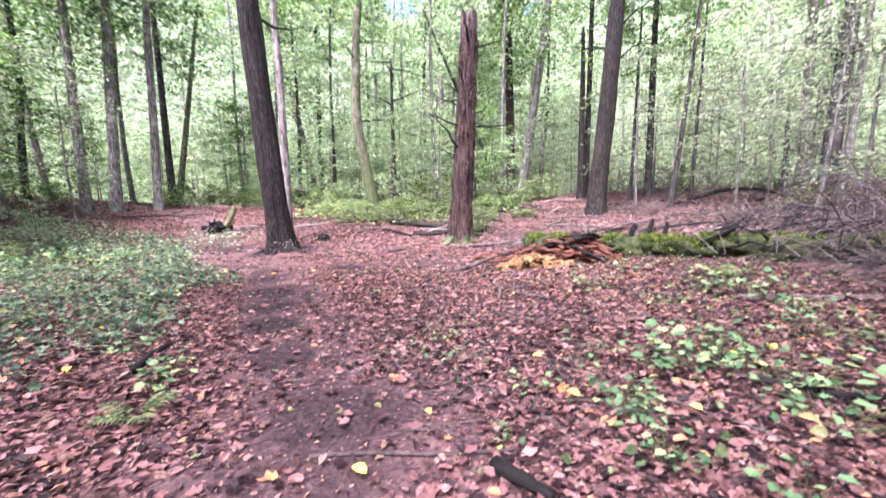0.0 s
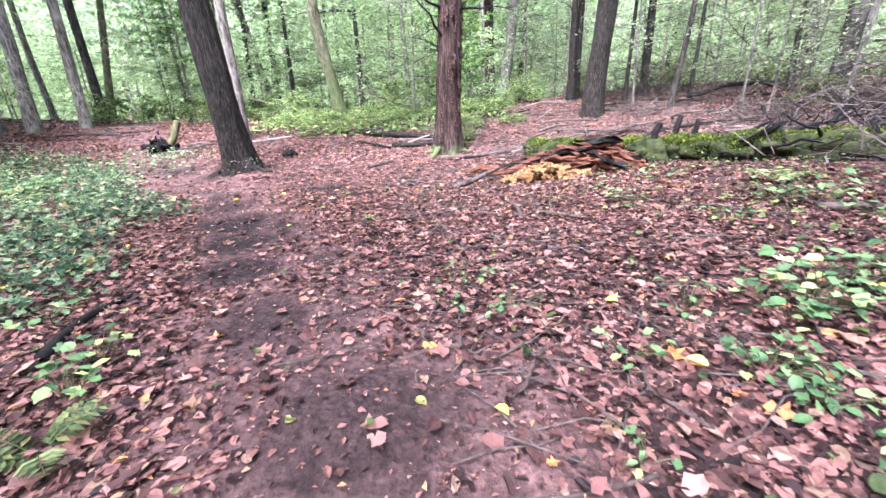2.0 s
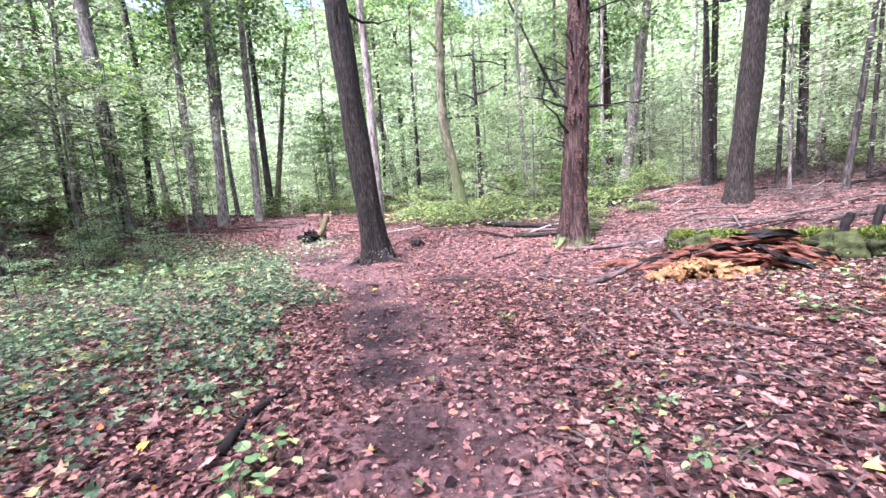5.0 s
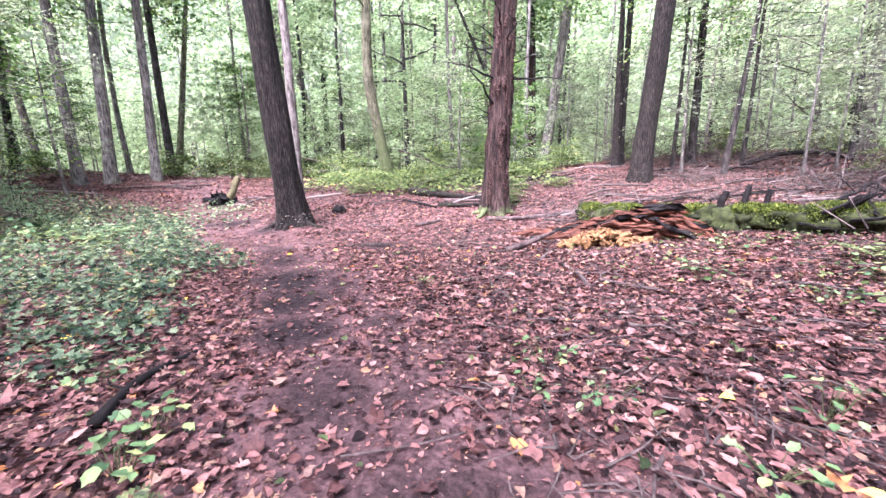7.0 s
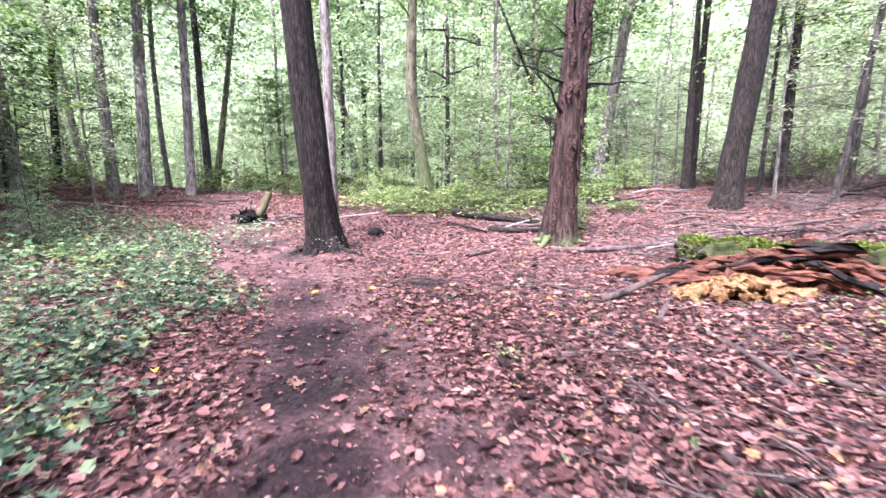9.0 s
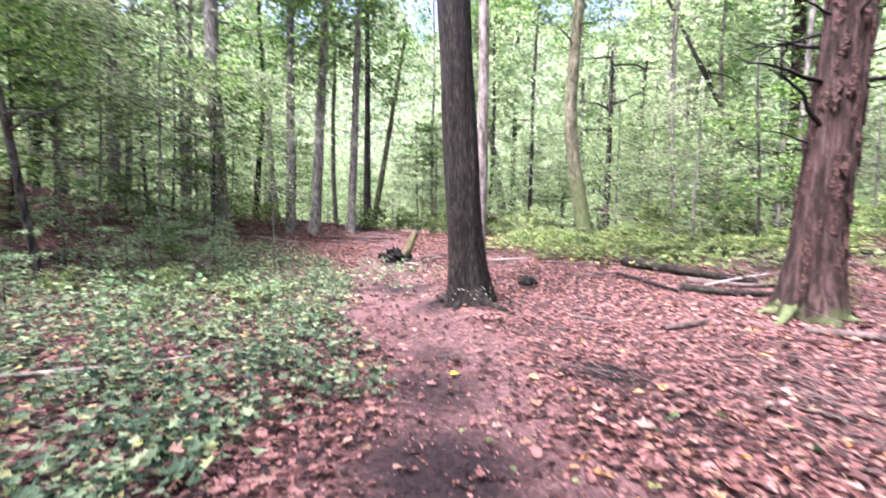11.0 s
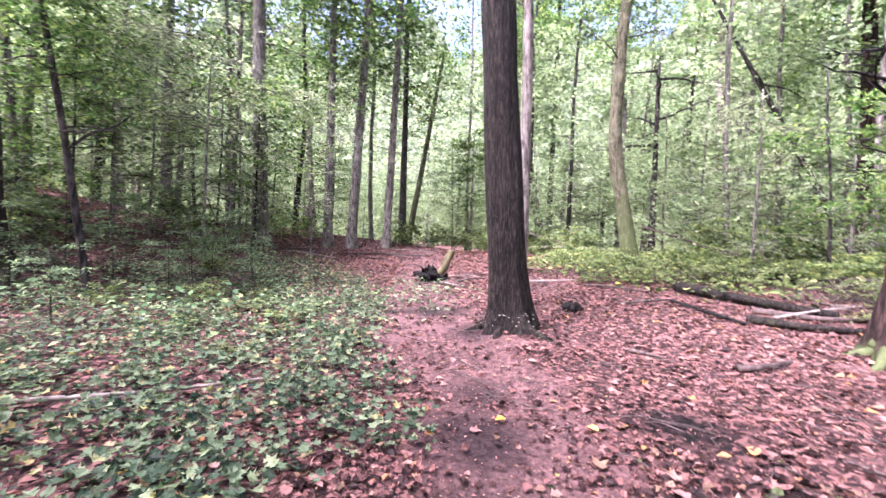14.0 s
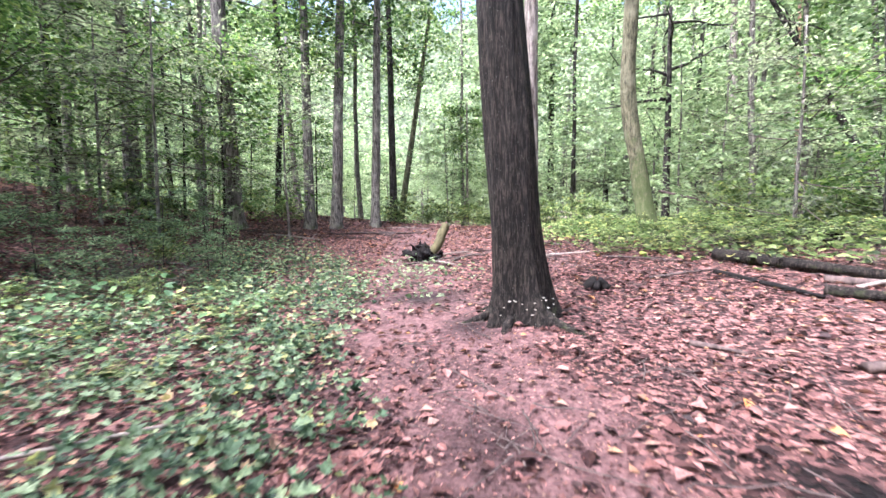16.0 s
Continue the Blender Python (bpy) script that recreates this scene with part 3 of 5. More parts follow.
tree(7.6, 13.7, 0.17, (0.075, -0.04), 8.0, M_BLACK, "thin black tree leaning out of the brush", 13, 10, 2.2, 7, 0.9, bend=0.2)
tree(11.8, 14.2, 0.22, (-0.02, 0.02), 3.0, M_BLACK, "dark broken-off standing snag", 14, 2, 1.5, 2.6, 0.4, snapped=True)
tree(14.1, 16.2, 0.40, (-0.015, 0.01), 16, M_GREY, "tall grey-brown tree in the brush", 15, 8, 4, 12, 1.2, ((CROWN[3], 7, 1.0),))
collared = tree(11.5, 12.4, 0.46, (0.03, -0.02), 16, M_BLACK, "dark tree with a swollen collar on its trunk", 16, 6, 4, 12, 1.2, ((CROWN[0], 7, 1.0),))
part("burl", mesh_from("burl", *tube(((0.13, -0.09, 4.15), (0.13, -0.09, 4.3), (0.135, -0.09, 4.45), (0.14, -0.09, 4.6), (0.14, -0.095, 4.75)), (0.2, 0.29, 0.31, 0.25, 0.18), 16, lambda a, i: 1 + 0.12 * np.sin(3 * a + i)), M_BLACK, smooth=True), collared, "swollen dark collar")
tree(13.2, 13.6, 0.24, (0.03, -0.02), 14, M_GREY, "slim grey tree in the brush", 17, 6, 4, 12, 1.0, ((CROWN[1], 6.5, 0.9),))
tree(-3.15, 18.7, 0.47, (-0.05, -0.004), 15, M_MOSSY, "crooked tree covered in moss", 18, 6, 5, 12, 1.2, ((CROWN[3], 10.5, 0.9), (CROWN[1], 7.2, 0.6)), segs=24, rings=60, bend=0.5, taper=0.6)
tree(-2.8, 23.4, 0.29, (0.0, 0.0), 8.2, M_BLACK, "dark dead tree forking at its top", 19, 8, 4.5, 8, 2.4)
tree(0.1, 31.0, 0.46, (-0.02, 0.0), 18, M_PALE, "dead grey conifer with many bare branches", 20, 44, 2.5, 13, 1.4)
tree(2.5, 30.5, 0.2, (-0.02, 0.0), 16, M_SALMON, "slim tree with salmon-coloured bark", 21, 3, 5, 10, 0.6, ((SAPLING[2], 8, 1.2),))
tree(3.6, 23.6, 0.24, (-0.42, 0.09), 11, M_BLACK, "dark dead tree leaning hard through the others", 45, 6, 4, 10, 1.6)
tree(-4.50, 11.82, 0.24, (-0.006, 0.0), 14, M_PALE, "slim pale tree with peeling bark behind a thick trunk", 46, 8, 4.5, 12, 0.8, ((CROWN[1], 10.5, 0.55),), segs=20, rings=50, bend=0.15)
tree(-12.8, 32.4, 0.5, (0.02, 0.01), 20, M_PALE, "tall pale tree with peeling bark", 22, 12, 7, 17, 1.6, ((CROWN[3], 13.0, 1.0), (CROWN[0], 9.0, 0.8)))
tree(-9.9, 32.5, 0.60, (-0.175, -0.05), 17, M_PALE, "pale leaning tree with peeling bark", 23, 6, 7, 15, 1.4)
tree(-9.4, 31.5, 0.42, (0.01, 0.0), 18, M_BLACK, "dark straight tree far back", 24, 8, 6, 16, 1.3, ((CROWN[0], 11.0, 0.9), (CROWN[1], 7.0, 0.72)))
tree(-12.82, 18.3, 0.36, (0.022, 0.018), 17, M_GREY, "slim grey tree at the path", 25, 9, 3.5, 13, 1.0, ((CROWN[1], 8.0, 1.05), (CROWN[2], 12.0, 0.9)))
tree(-13.75, 17.1, 0.42, (0.03, 0.03), 17, M_GREY, "grey tree with a crooked foot at the path", 26, 9, 4, 14, 1.0, ((CROWN[2], 7.5, 1.0), (CROWN[3], 11.5, 1.0)))
tree(-14.45, 16.45, 0.38, (0.0, 0.0), 16, M_GREY, "straight grey tree on the bank", 27, 9, 4, 14, 1.0, ((CROWN[3], 9.0, 0.8), (CROWN[0], 5.0, 0.64)))
tree(-14.5, 21.8, 0.38, (-0.01, 0.0), 15, M_BLACK, "dark thick trunk in the shade", 28, 4, 4, 12, 1.0, ((CROWN[0], 7, 0.9),))
tree(-15.2, 23.3, 0.36, (0.13, 0.09), 11, M_MOSSY, "pale greenish leaning young tree", 29, 3, 4, 9, 1.0, ((CROWN[1], 6, 0.7),))
tree(-11.3, 23.5, 0.14, (0.0, 0.0), 6, M_PALE, "thin pale pole of a young tree", 30, 3, 2, 5, 0.5, ((SAPLING[3], 3, 0.9),))
tree(-11.9, 24.5, 0.12, (-0.05, 0.0), 6, M_PALE, "thin pale pole of a young tree", 31, 3, 2, 5, 0.5, ((SAPLING[0], 3, 0.9),))
tree(-15.9, 14.4, 0.58, (-0.02, -0.025), 19, M_GREY, "grey tree with whorls of dead branches", 32, 36, 3.5, 15, 1.8, ((CROWN[2], 11, 0.9),), segs=24, rings=60)
tree(-10.9, 7.43, 0.13, (-0.052, -0.14), 9.0, M_BLACK, "thin dark sapling with broad leaves", 33, 12, 2.2, 8, 1.1, ((SAPLING[1], 2.9, 0.75), (SAPLING[2], 5.0, 0.8), (SAPLING[0], 6.8, 0.7)), bend=0.5)
tree(-13.75, 6.70, 0.80, (-0.011, -0.057), 19, M_RED, "massive old tree with reddish-brown bark", 34, 6, 6, 12, 1.5, ((CROWN[3], 9, 1.1),), segs=40, rings=70, flare=0.4)
tree(-16.8, 6.4, 0.50, (-0.013, -0.08), 17, M_BROWN, "brown tree with rising side boughs", 35, 10, 3, 10, 2.4, ((CROWN[0], 8, 1.0),))
tree(-15.9, 5.2, 0.2, (0.0, -0.05), 13, M_GREY, "slim grey tree on the hillside", 44, 6, 3, 12, 0.9, ((CROWN[2], 8, 0.7),))
tree(-17.5, 8.1, 0.22, (-0.015, -0.06), 15, M_GREY, "slim grey tree on the hillside", 36, 6, 3, 12, 0.9, ((CROWN[1], 8, 0.8),))
tree(-26.6, 16.1, 0.55, (-0.01, -0.02), 20, M_GREY, "forked grey tree with bare tops", 37, 14, 3.5, 13, 1.2, ((SAPLING[1], 5, 1.2),))
tree(-26.3, 16.5, 0.34, (0.03, 0.02), 20, M_GREY, "slim second stem of a forked tree", 38, 10, 4, 12, 0.9)
tree(-21.3, 21.9, 0.34, (-0.06, -0.05), 14, M_PALE, "pale leaning tree on the bank", 40, 4, 4, 12, 1.0, ((CROWN[3], 7, 1.0),))
tree(-21.4, 13.6, 0.42, (0.0, 0.0), 16, M_GREY, "grey tree on the wooded bank", 41, 6, 4, 12, 1.2, ((CROWN[0], 6, 1.0),))
tree(-18.5, 14.8, 0.24, (0.01, 0.02), 14, M_GREY, "slim grey tree on the bank", 42, 6, 3, 11, 1.0, ((CROWN[1], 6, 0.8),))
tree(-13.9, 5.4, 0.16, (-0.03, 0.02), 8, M_BLACK, "thin dark sapling on the bank", 43, 6, 2, 7, 1.0, ((SAPLING[3], 2.4, 1.2), (SAPLING[0], 4.6, 1.1)))

for i, (x, y, d, h) in enumerate(((-9.2, 26.0, 0.22, 5.5), (-11.6, 28.5, 0.28, 6.5), (-6.6, 24.4, 0.2, 4.5), (-16.8, 22.0, 0.26, 6.0), (-19.5, 19.0, 0.3, 5.0), (1.6, 25.5, 0.22, 4.0), (-22.0, 12.0, 0.3, 4.5), (-5.0, 31.0, 0.3, 6.0), (-0.4, 21.6, 0.2, 7.5), (-20.0, 15.6, 0.24, 7.0), (3.0, 20.5, 0.18, 7.5), (-13.6, 27.6, 0.22, 5.0), (-10.6, 30.4, 0.22, 6.0), (-1.5, 33.0, 0.3, 5.0), (2.4, 34.0, 0.3, 6.0), (-6.5, 35.0, 0.3, 7.0), (5.4, 32.0, 0.3, 4.5), (-20.5, 9.0, 0.3, 7.0), (-22.5, 5.5, 0.3, 6.0))):
    tree(x, y, d, (R.uniform(-0.03, 0.03), R.uniform(-0.03, 0.03)), 17, R.choice((M_GREY, M_BLACK)), "slender tall tree with a long crown, its lower leaves haze-paled", 80 + i, 4, 3, 12, 1.0, ((FARCROWN[i % 3], h, 0.8), (CROWN[(i + 2) % 4], h + 6.0, 0.85)), group="tall trees behind", segs=10, rings=24, bend=0.3)

# Unseen trees added about the clearing and behind the walker; their crowns shade its floor.
for i, (x, y, d) in enumerate(((2.6, -3.4, 0.4), (-4.4, -2.6, 0.45), (-7.6, 0.6, 0.4), (5.6, -0.6, 0.35), (-1.5, -7.0, 0.5), (7.5, -4.5, 0.4), (-9.5, -3.5, 0.45), (9.4, 2.2, 0.4))):
    tree(x, y, d, (R.uniform(-0.03, 0.03), R.uniform(-0.03, 0.03)), 17, R.choice((M_GREY, M_BROWN)), "unseen added tree whose broad crown shades the clearing", 60 + i, 4, 5, 12, 1.3, ((CROWN[i % 4], 9.0, 1.15),), group="trees about the clearing")

# Young trees with layered foliage between the trunks: place, height of the leaves, size, kind.
kinds = {"p": (HAZED_SAPLING, "young broad-leaved tree, leaf colour paled for sun and haze", M_GREY), "s": (SAPLING, "young broad-leaved tree with layered light green foliage", M_BLACK), "h": (HEMLOCK, "young hemlock with drooping dull green sprays", M_GREY)}
young = (
    "h -13.4 10.8 1.5", "h -12.9 14.2 1.5", "h -15.2 13.0 1.4", "h -12.6 5.0 1.3",
    "s -14.6 13.2 1.5", "s -17.5 10.2 1.2", "s -19.5 17.5 0.6", "s -16.8 19.0 0.9",
    "s -18.6 6.4 0.8", "h -20.2 10.6 0.5", "p -9.0 21.5 0.8", "p -6.4 24.5 0.5", "h -7.6 28.5 0.6", "p -4.6 29.0 0.7", "h -1.6 27.0 0.5", "p 0.6 28.5 0.6",
    "p 2.4 20.2 0.3", "h 3.4 27.5 0.6", "h 6.3 26.4 0.8", "h 6.9 20.6 0.4", "h 8.9 22.5 0.6", "h 9.6 18.8 0.5", "h 11.3 17.0 0.4", "h 12.6 19.5 0.7", "h 13.4 15.2 0.3",
    "h 15.3 13.2 0.5", "h 16.5 17.0 0.7", "h 12.6 10.2 0.5", "h 14.8 9.4 0.7", "h 10.4 13.2 0.6", "p -13.2 27.0 0.5", "p -17.5 25.5 0.6", "p -20.8 24.5 0.5", "h -23.5 18.5 0.4",
    "s -15.6 8.6 1.1", "h -16.4 9.8 1.0", "s -17.2 13.4 1.2", "s -20.0 8.0 0.6", "h -18.0 5.0 0.5", "p -13.0 24.6 0.3", "p -10.2 26.6 0.3", "p -8.4 25.6 0.4", "h -5.6 27.2 0.2", "p -2.4 23.0 0.4", "p 2.0 26.0 0.2", "h 5.2 21.4 0.2", "p 4.8 28.8 0.5", "h 7.8 25.0 0.4", "h 10.6 21.0 0.3", "h 14.6 20.0 0.6", "h 16.8 14.6 0.5", "h 17.6 11.6 0.6", "h 9.0 12.6 0.9", "h 7.0 14.9 1.3",
    "p -1.2 21.6 0.2", "s 1.4 17.8 0.0", "h -0.2 17.4 0.0", "h 9.8 9.6 1.2", "h 8.4 9.2 1.0", "s -14.6 2.4 2.1", "h -13.4 3.0 1.5", "h -16.0 10.6 1.3",
    "p -8.2 29.5 1.6", "h -10.8 30.5 1.2", "p -12.6 29.8 1.8", "p -15.0 28.6 1.4", "h -17.4 29.5 1.4", "p -19.6 28.0 1.6", "p -22.4 26.6 1.4", "h -24.5 24.0 1.2", "p -22.8 21.6 1.8", "p -25.8 20.4 1.0", "p -3.4 26.4 1.8", "p -0.8 30.0 1.8", "p -7.0 31.5 2.4", "p -14.0 31.8 2.6", "p -19.0 31.5 2.4", "p -24.0 29.5 2.4", "p -26.5 25.5 2.2",
)
for i, row in enumerate(young):
    k, x, y, low = row.split()
    x, y, low = float(x), float(y), float(low)
    shapes, label, mat = kinds[k]
    s = R.uniform(0.85, 1.35)
    tree(x, y, 0.09, (R.uniform(-0.04, 0.04), R.uniform(-0.04, 0.04)), 4.6 * s, mat, label, 300 + i, 3, 1.0, 3.5, 0.7, ((shapes[i % len(shapes)], low, s),), "young tree", "young trees of the wood", segs=7, rings=14, bend=0.4)

for i, (x, y, s) in enumerate(((-10.2, 8.4, 0.3), (-10.9, 9.2, 0.36), (-11.4, 9.9, 0.36), (-10.0, 10.0, 0.28), (-12.0, 8.2, 0.4), (-11.6, 6.6, 0.36), (-13.2, 7.8, 0.4), (-10.6, 10.6, 0.3), (-12.6, 11.0, 0.36), (-14.6, 9.6, 0.5), (-15.6, 7.4, 0.5), (-14.2, 12.6, 0.45), (-9.0, 6.4, 0.26), (-12.4, 5.2, 0.4), (-16.2, 11.4, 0.55))):
    tree(x, y, 0.022, (R.uniform(-0.1, 0.1), R.uniform(-0.1, 0.1)), 4.2 * s, M_BLACK, "low hemlock seedling with feathery dull green sprays", 400 + i, crowns=((SEEDLING[i % 3], 0.05, s),), category="young tree", group="hemlock seedlings", segs=6, rings=8)

# The wood goes on all round: farther trees with crowns.
far = 0
while far < 66:
    # Every fifth falls anywhere round; those behind are unseen and block light.
    ang, dist = R.uniform(-1.35, 1.15) if far % 5 else R.uniform(0, 2 * math.pi), R.uniform(25, 44)
    x, y = -2 + dist * math.sin(ang), 6 + dist * math.cos(ang)
    if abs(x + 3.5) < 5.5 and 0 < y < 30 or -27 < x < -7 and 16 < y < 33:
        continue
    far += 1
    tree(x, y, R.uniform(0.16, 0.42), (R.uniform(-0.06, 0.06), R.uniform(-0.06, 0.06)), R.uniform(13, 20), R.choice((M_GREY, M_GREY, M_BROWN, M_GREY, M_PALE)), "tree standing deep in the wood", 500 + far,
         2, 3, 12, 1.3, ((FARCROWN[(far + 1) % 3], R.uniform(-1.0, 3), R.uniform(0.6, 0.95)), (FARCROWN[far % 3], R.uniform(4.5, 9.5), R.uniform(0.85, 1.2)))[: 1 + (far % 3 > 0)], "tree", "trees deep in the wood", segs=8, rings=12, bend=0.3)


W = random.Random(23)
for i in range(10):
    x, y = W.uniform(-38, -26), W.uniform(-6, 10)
    tree(x, y, W.uniform(0.2, 0.4), (W.uniform(-0.04, 0.04), W.uniform(-0.06, 0.02)), W.uniform(14, 19), W.choice((M_GREY, M_BROWN)), "tree standing on the hillside", 620 + i, 3, 3, 12, 1.3, ((FARCROWN[i % 3], W.uniform(-0.5, 2), 0.9), (FARCROWN[(i + 1) % 3], W.uniform(5, 8), 1.1)), "tree", "trees deep in the wood", segs=8, rings=12, bend=0.3)


def far_woods():
    """Leaves, their colour paled to imitate haze, and stems of the wood beyond, too far to tell apart."""
    n = 96000
    # The 16% strewn all round puts unseen woods behind the walker for lighting.
    ang = np.where(G.random(n) < 0.84, G.uniform(-1.8, 1.25, n), G.uniform(0, 2 * np.pi, n))
    dist = 40 + 28 * G.random(n)
    clump = np.sin(ang * 37) * 0.5 + np.sin(ang * 83 + dist) * 0.5
    h = np.where(G.random(n) < 0.4, 7.0 * G.random(n), G.random(n) * (22 + 5 * clump))
    x, y = -2 + dist * np.sin(ang), 8 + dist * np.cos(ang)
    c = np.stack([x, y, ground(x, y) + h], axis=1)
    size = G.uniform(0.3, 0.75, n)
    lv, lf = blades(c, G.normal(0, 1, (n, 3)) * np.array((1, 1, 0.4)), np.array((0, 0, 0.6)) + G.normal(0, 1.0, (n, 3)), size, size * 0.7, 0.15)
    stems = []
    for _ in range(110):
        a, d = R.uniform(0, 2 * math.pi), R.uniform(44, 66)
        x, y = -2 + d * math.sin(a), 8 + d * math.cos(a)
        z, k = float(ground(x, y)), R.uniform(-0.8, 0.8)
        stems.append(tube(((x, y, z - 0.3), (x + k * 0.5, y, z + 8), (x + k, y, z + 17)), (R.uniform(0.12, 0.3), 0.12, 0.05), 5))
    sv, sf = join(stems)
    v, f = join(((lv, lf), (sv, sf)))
    tagged(new("far_woods", mesh_from("far_woods", v, f, (M_FAR_HAZED, M_GREY), [0] * len(lf) + [1] * len(sf))), "haze-paled leaves and grey stems of the wood beyond", "woods", kind="stuff")


far_woods()


def backdrop():
    """The dull green of the woods beyond sight."""
    a = np.linspace(0, 2 * np.pi, 181)[:-1]
    top = 40.0 + 3.5 * np.sin(a * 17) + 2.6 * np.sin(a * 41 + 1) + 1.6 * np.sin(a * 73)
    x, y = -2 + 80 * np.sin(a), 8 + 80 * np.cos(a)
    v = np.concatenate([np.stack([x, y, 0 * a - 1], axis=1), np.stack([x, y, ground(x, y) + top], axis=1)])
    f = [(i, (i + 1) % 180, 180 + (i + 1) % 180, 180 + i) for i in range(180)]
    tagged(new("backdrop", mesh_from("backdrop", v, f, M_MASS)), "dull green edge of the distant woods", "backdrop", kind="structure")


backdrop()


# ---- fallen timber ----
def on_floor(pts, lift):
    return [(x, y, float(floor_z(x, y)) + lift + (dz[0] if dz else 0.0)) for x, y, *dz in pts]


def fallen(name, pts, radius, mat, label, seed, twigs=0, lift=None, segs=8, rings=16, category="branch", group="fallen branches"):
    """A branch or log lying on the floor, with what twigs it has left."""
    x0, y0 = pts[0][:2]
    z0 = float(floor_z(x0, y0))
    world_pts = np.array(on_floor(pts, radius * 0.7 if lift is None else lift))
    thing = empty(name, x0, y0, z0, label, category, group)
    local = world_pts - np.array((x0, y0, z0))
    part("stem", mesh_from("stem", *wood_tube(local, radius, seed, segs, rings, 0.55), mat, smooth=True), thing)
    g = random.Random(seed)
    for _ in range(twigs):
        s = g.uniform(0.2, 0.95) * (len(local) - 1)
        i = min(int(s), len(local) - 2)
        p = local[i] + (local[i + 1] - local[i]) * (s - i)
        part("twig", g.choice(twig_for(mat)), thing, at=place(*p, g.uniform(0, 360), g.uniform(0.25, 0.6), g.uniform(-8, 6)))
    return thing


# The mossy log and its stubs.
log = empty("mossy_log", 1.75, 9.0, float(ground(1.75, 9.0)), "long fallen log thick with bright green moss", "log")
log_pts = np.array(on_floor(((1.9, 9.2), (2.8, 8.3), (3.5, 7.6), (4.7, 6.5), (6.0, 5.4)), 0.15)) - np.array(log.matrix_world.translation)
part("stem", mesh_from("stem", *wood_tube(log_pts, 0.215, 5, 36, 130, 0.85, 0.22), M_MOSSLOG, smooth=True), log)


def moss_clumps():
    """Cushions of moss along the top of the log, of many short shoots."""
    n = 30000
    t = G.random(n) * 0.96 + 0.02
    k = np.arange(len(log_pts)) / (len(log_pts) - 1)
    c = np.stack([np.interp(t, k, log_pts[:, j]) for j in range(3)], axis=1)
    d = (log_pts[-1] - log_pts[0]) / np.linalg.norm(log_pts[-1] - log_pts[0])
    acr = np.array((-d[1], d[0], 0.0))
    a = G.normal(-0.1, 0.6, n) * (0.8 + 0.7 * np.clip(np.sin(t * 31) + np.sin(t * 13 + 1) + 0.3, 0, 1))
    r = 0.215 * (1 - 0.15 * t) * (1 + 0.1 * np.sin(t * 47) + 0.06 * np.sin(t * 91 + 2)) * G.uniform(0.9, 1.08, n)
    c = c + acr * (np.sin(a) * r)[:, None] + np.array((0, 0, 1.0)) * (np.cos(a) * r)[:, None]
    nor = acr * np.sin(a)[:, None] + np.array((0, 0, 1.0)) * np.cos(a)[:, None]
    s = G.uniform(0.03, 0.06, n)
    v, f = blades(c, nor + G.normal(0, 0.7, (n, 3)), G.normal(0, 1, (n, 3)), s, s * 0.5, 0.1)
    part("moss", mesh_from("moss", v, f, M_MOSS), log, "bright yellow-green moss")


moss_clumps()


def stub(x, y, h, r, lean, seed):
    z = float(ground(x, y)) + 0.15
    o = np.array(log.matrix_world.translation)
    p = np.array(((x, y, z), (x + lean[0] * 0.5, y + lean[1] * 0.4, z + h * 0.5), (x + lean[0], y + lean[1], z + h))) - o
    part("branch_stub", mesh_from("branch_stub", *wood_tube(p, r, seed, 9, 14, 0.45, 0.3), M_CHAR, smooth=True), log, "blackened branch stub")


stub(3.42, 7.50, 0.45, 0.085, (0.14, 0.02), 1)
stub(3.66, 7.34, 0.52, 0.068, (0.16, 0.05), 2)
stub(3.84, 7.2, 0.46, 0.052, (0.12, 0.03), 3)
stub(4.3, 6.7, 0.4, 0.07, (0.30, -0.25), 4)
stub(4.45, 6.55, 0.30, 0.06, (0.65, 0.1), 5)
stub(5.1, 6.1, 0.42, 0.04, (0.55, -0.1), 6)


SLIVERS = [splinter("splinter", 1.0, 0.022 + 0.010 * (i % 5), 0.02 + 0.009 * (i % 4), i, (M_ROT, M_ROT, M_CHAR, M_ROT, M_ROT, M_ROT, M_ROT)[i % 7]) for i in range(14)]
CRUMBS = [splinter("wood_chunk", 0.17, 0.035 + 0.011 * i, 0.02 + 0.008 * i, 20 + i, M_CRUMB) for i in range(5)]
heap = empty("rotten_log", 2.1, 7.6, float(ground(2.1, 7.6)), "collapsed rotten log of splintered red-brown wood", "log")
for i in range(298):
    s = R.gauss(0.08, 0.52)
    top = max(0.07, 0.54 - 0.36 * abs(s - 0.42)) if s < 0.42 else max(0.07, 0.54 - 0.6 * (s - 0.42))
    h = top * (0.1 + 0.9 * R.random() ** 0.8)
    wide = 0.2 * (1.3 - h / 0.55)
    fall = 0.30 if s > 0.42 else -0.16
    part("splinter", SLIVERS[i % 14], heap, at=Matrix.LocRotScale((s, -0.3 * s + R.gauss(0, wide), max(0.02, h - 0.03)), Euler((R.uniform(-0.9, 0.9), R.gauss(fall, 0.12), R.gauss(-0.28, 0.15))), Vector((R.uniform(0.25, 0.8), R.uniform(0.7, 1.7), R.uniform(0.7, 1.7)))))
crumbs = empty("crumbled_wood", 1.65, 7.16, float(ground(1.65, 7.16)), "heap of crumbling orange-yellow rotten wood", "wood")
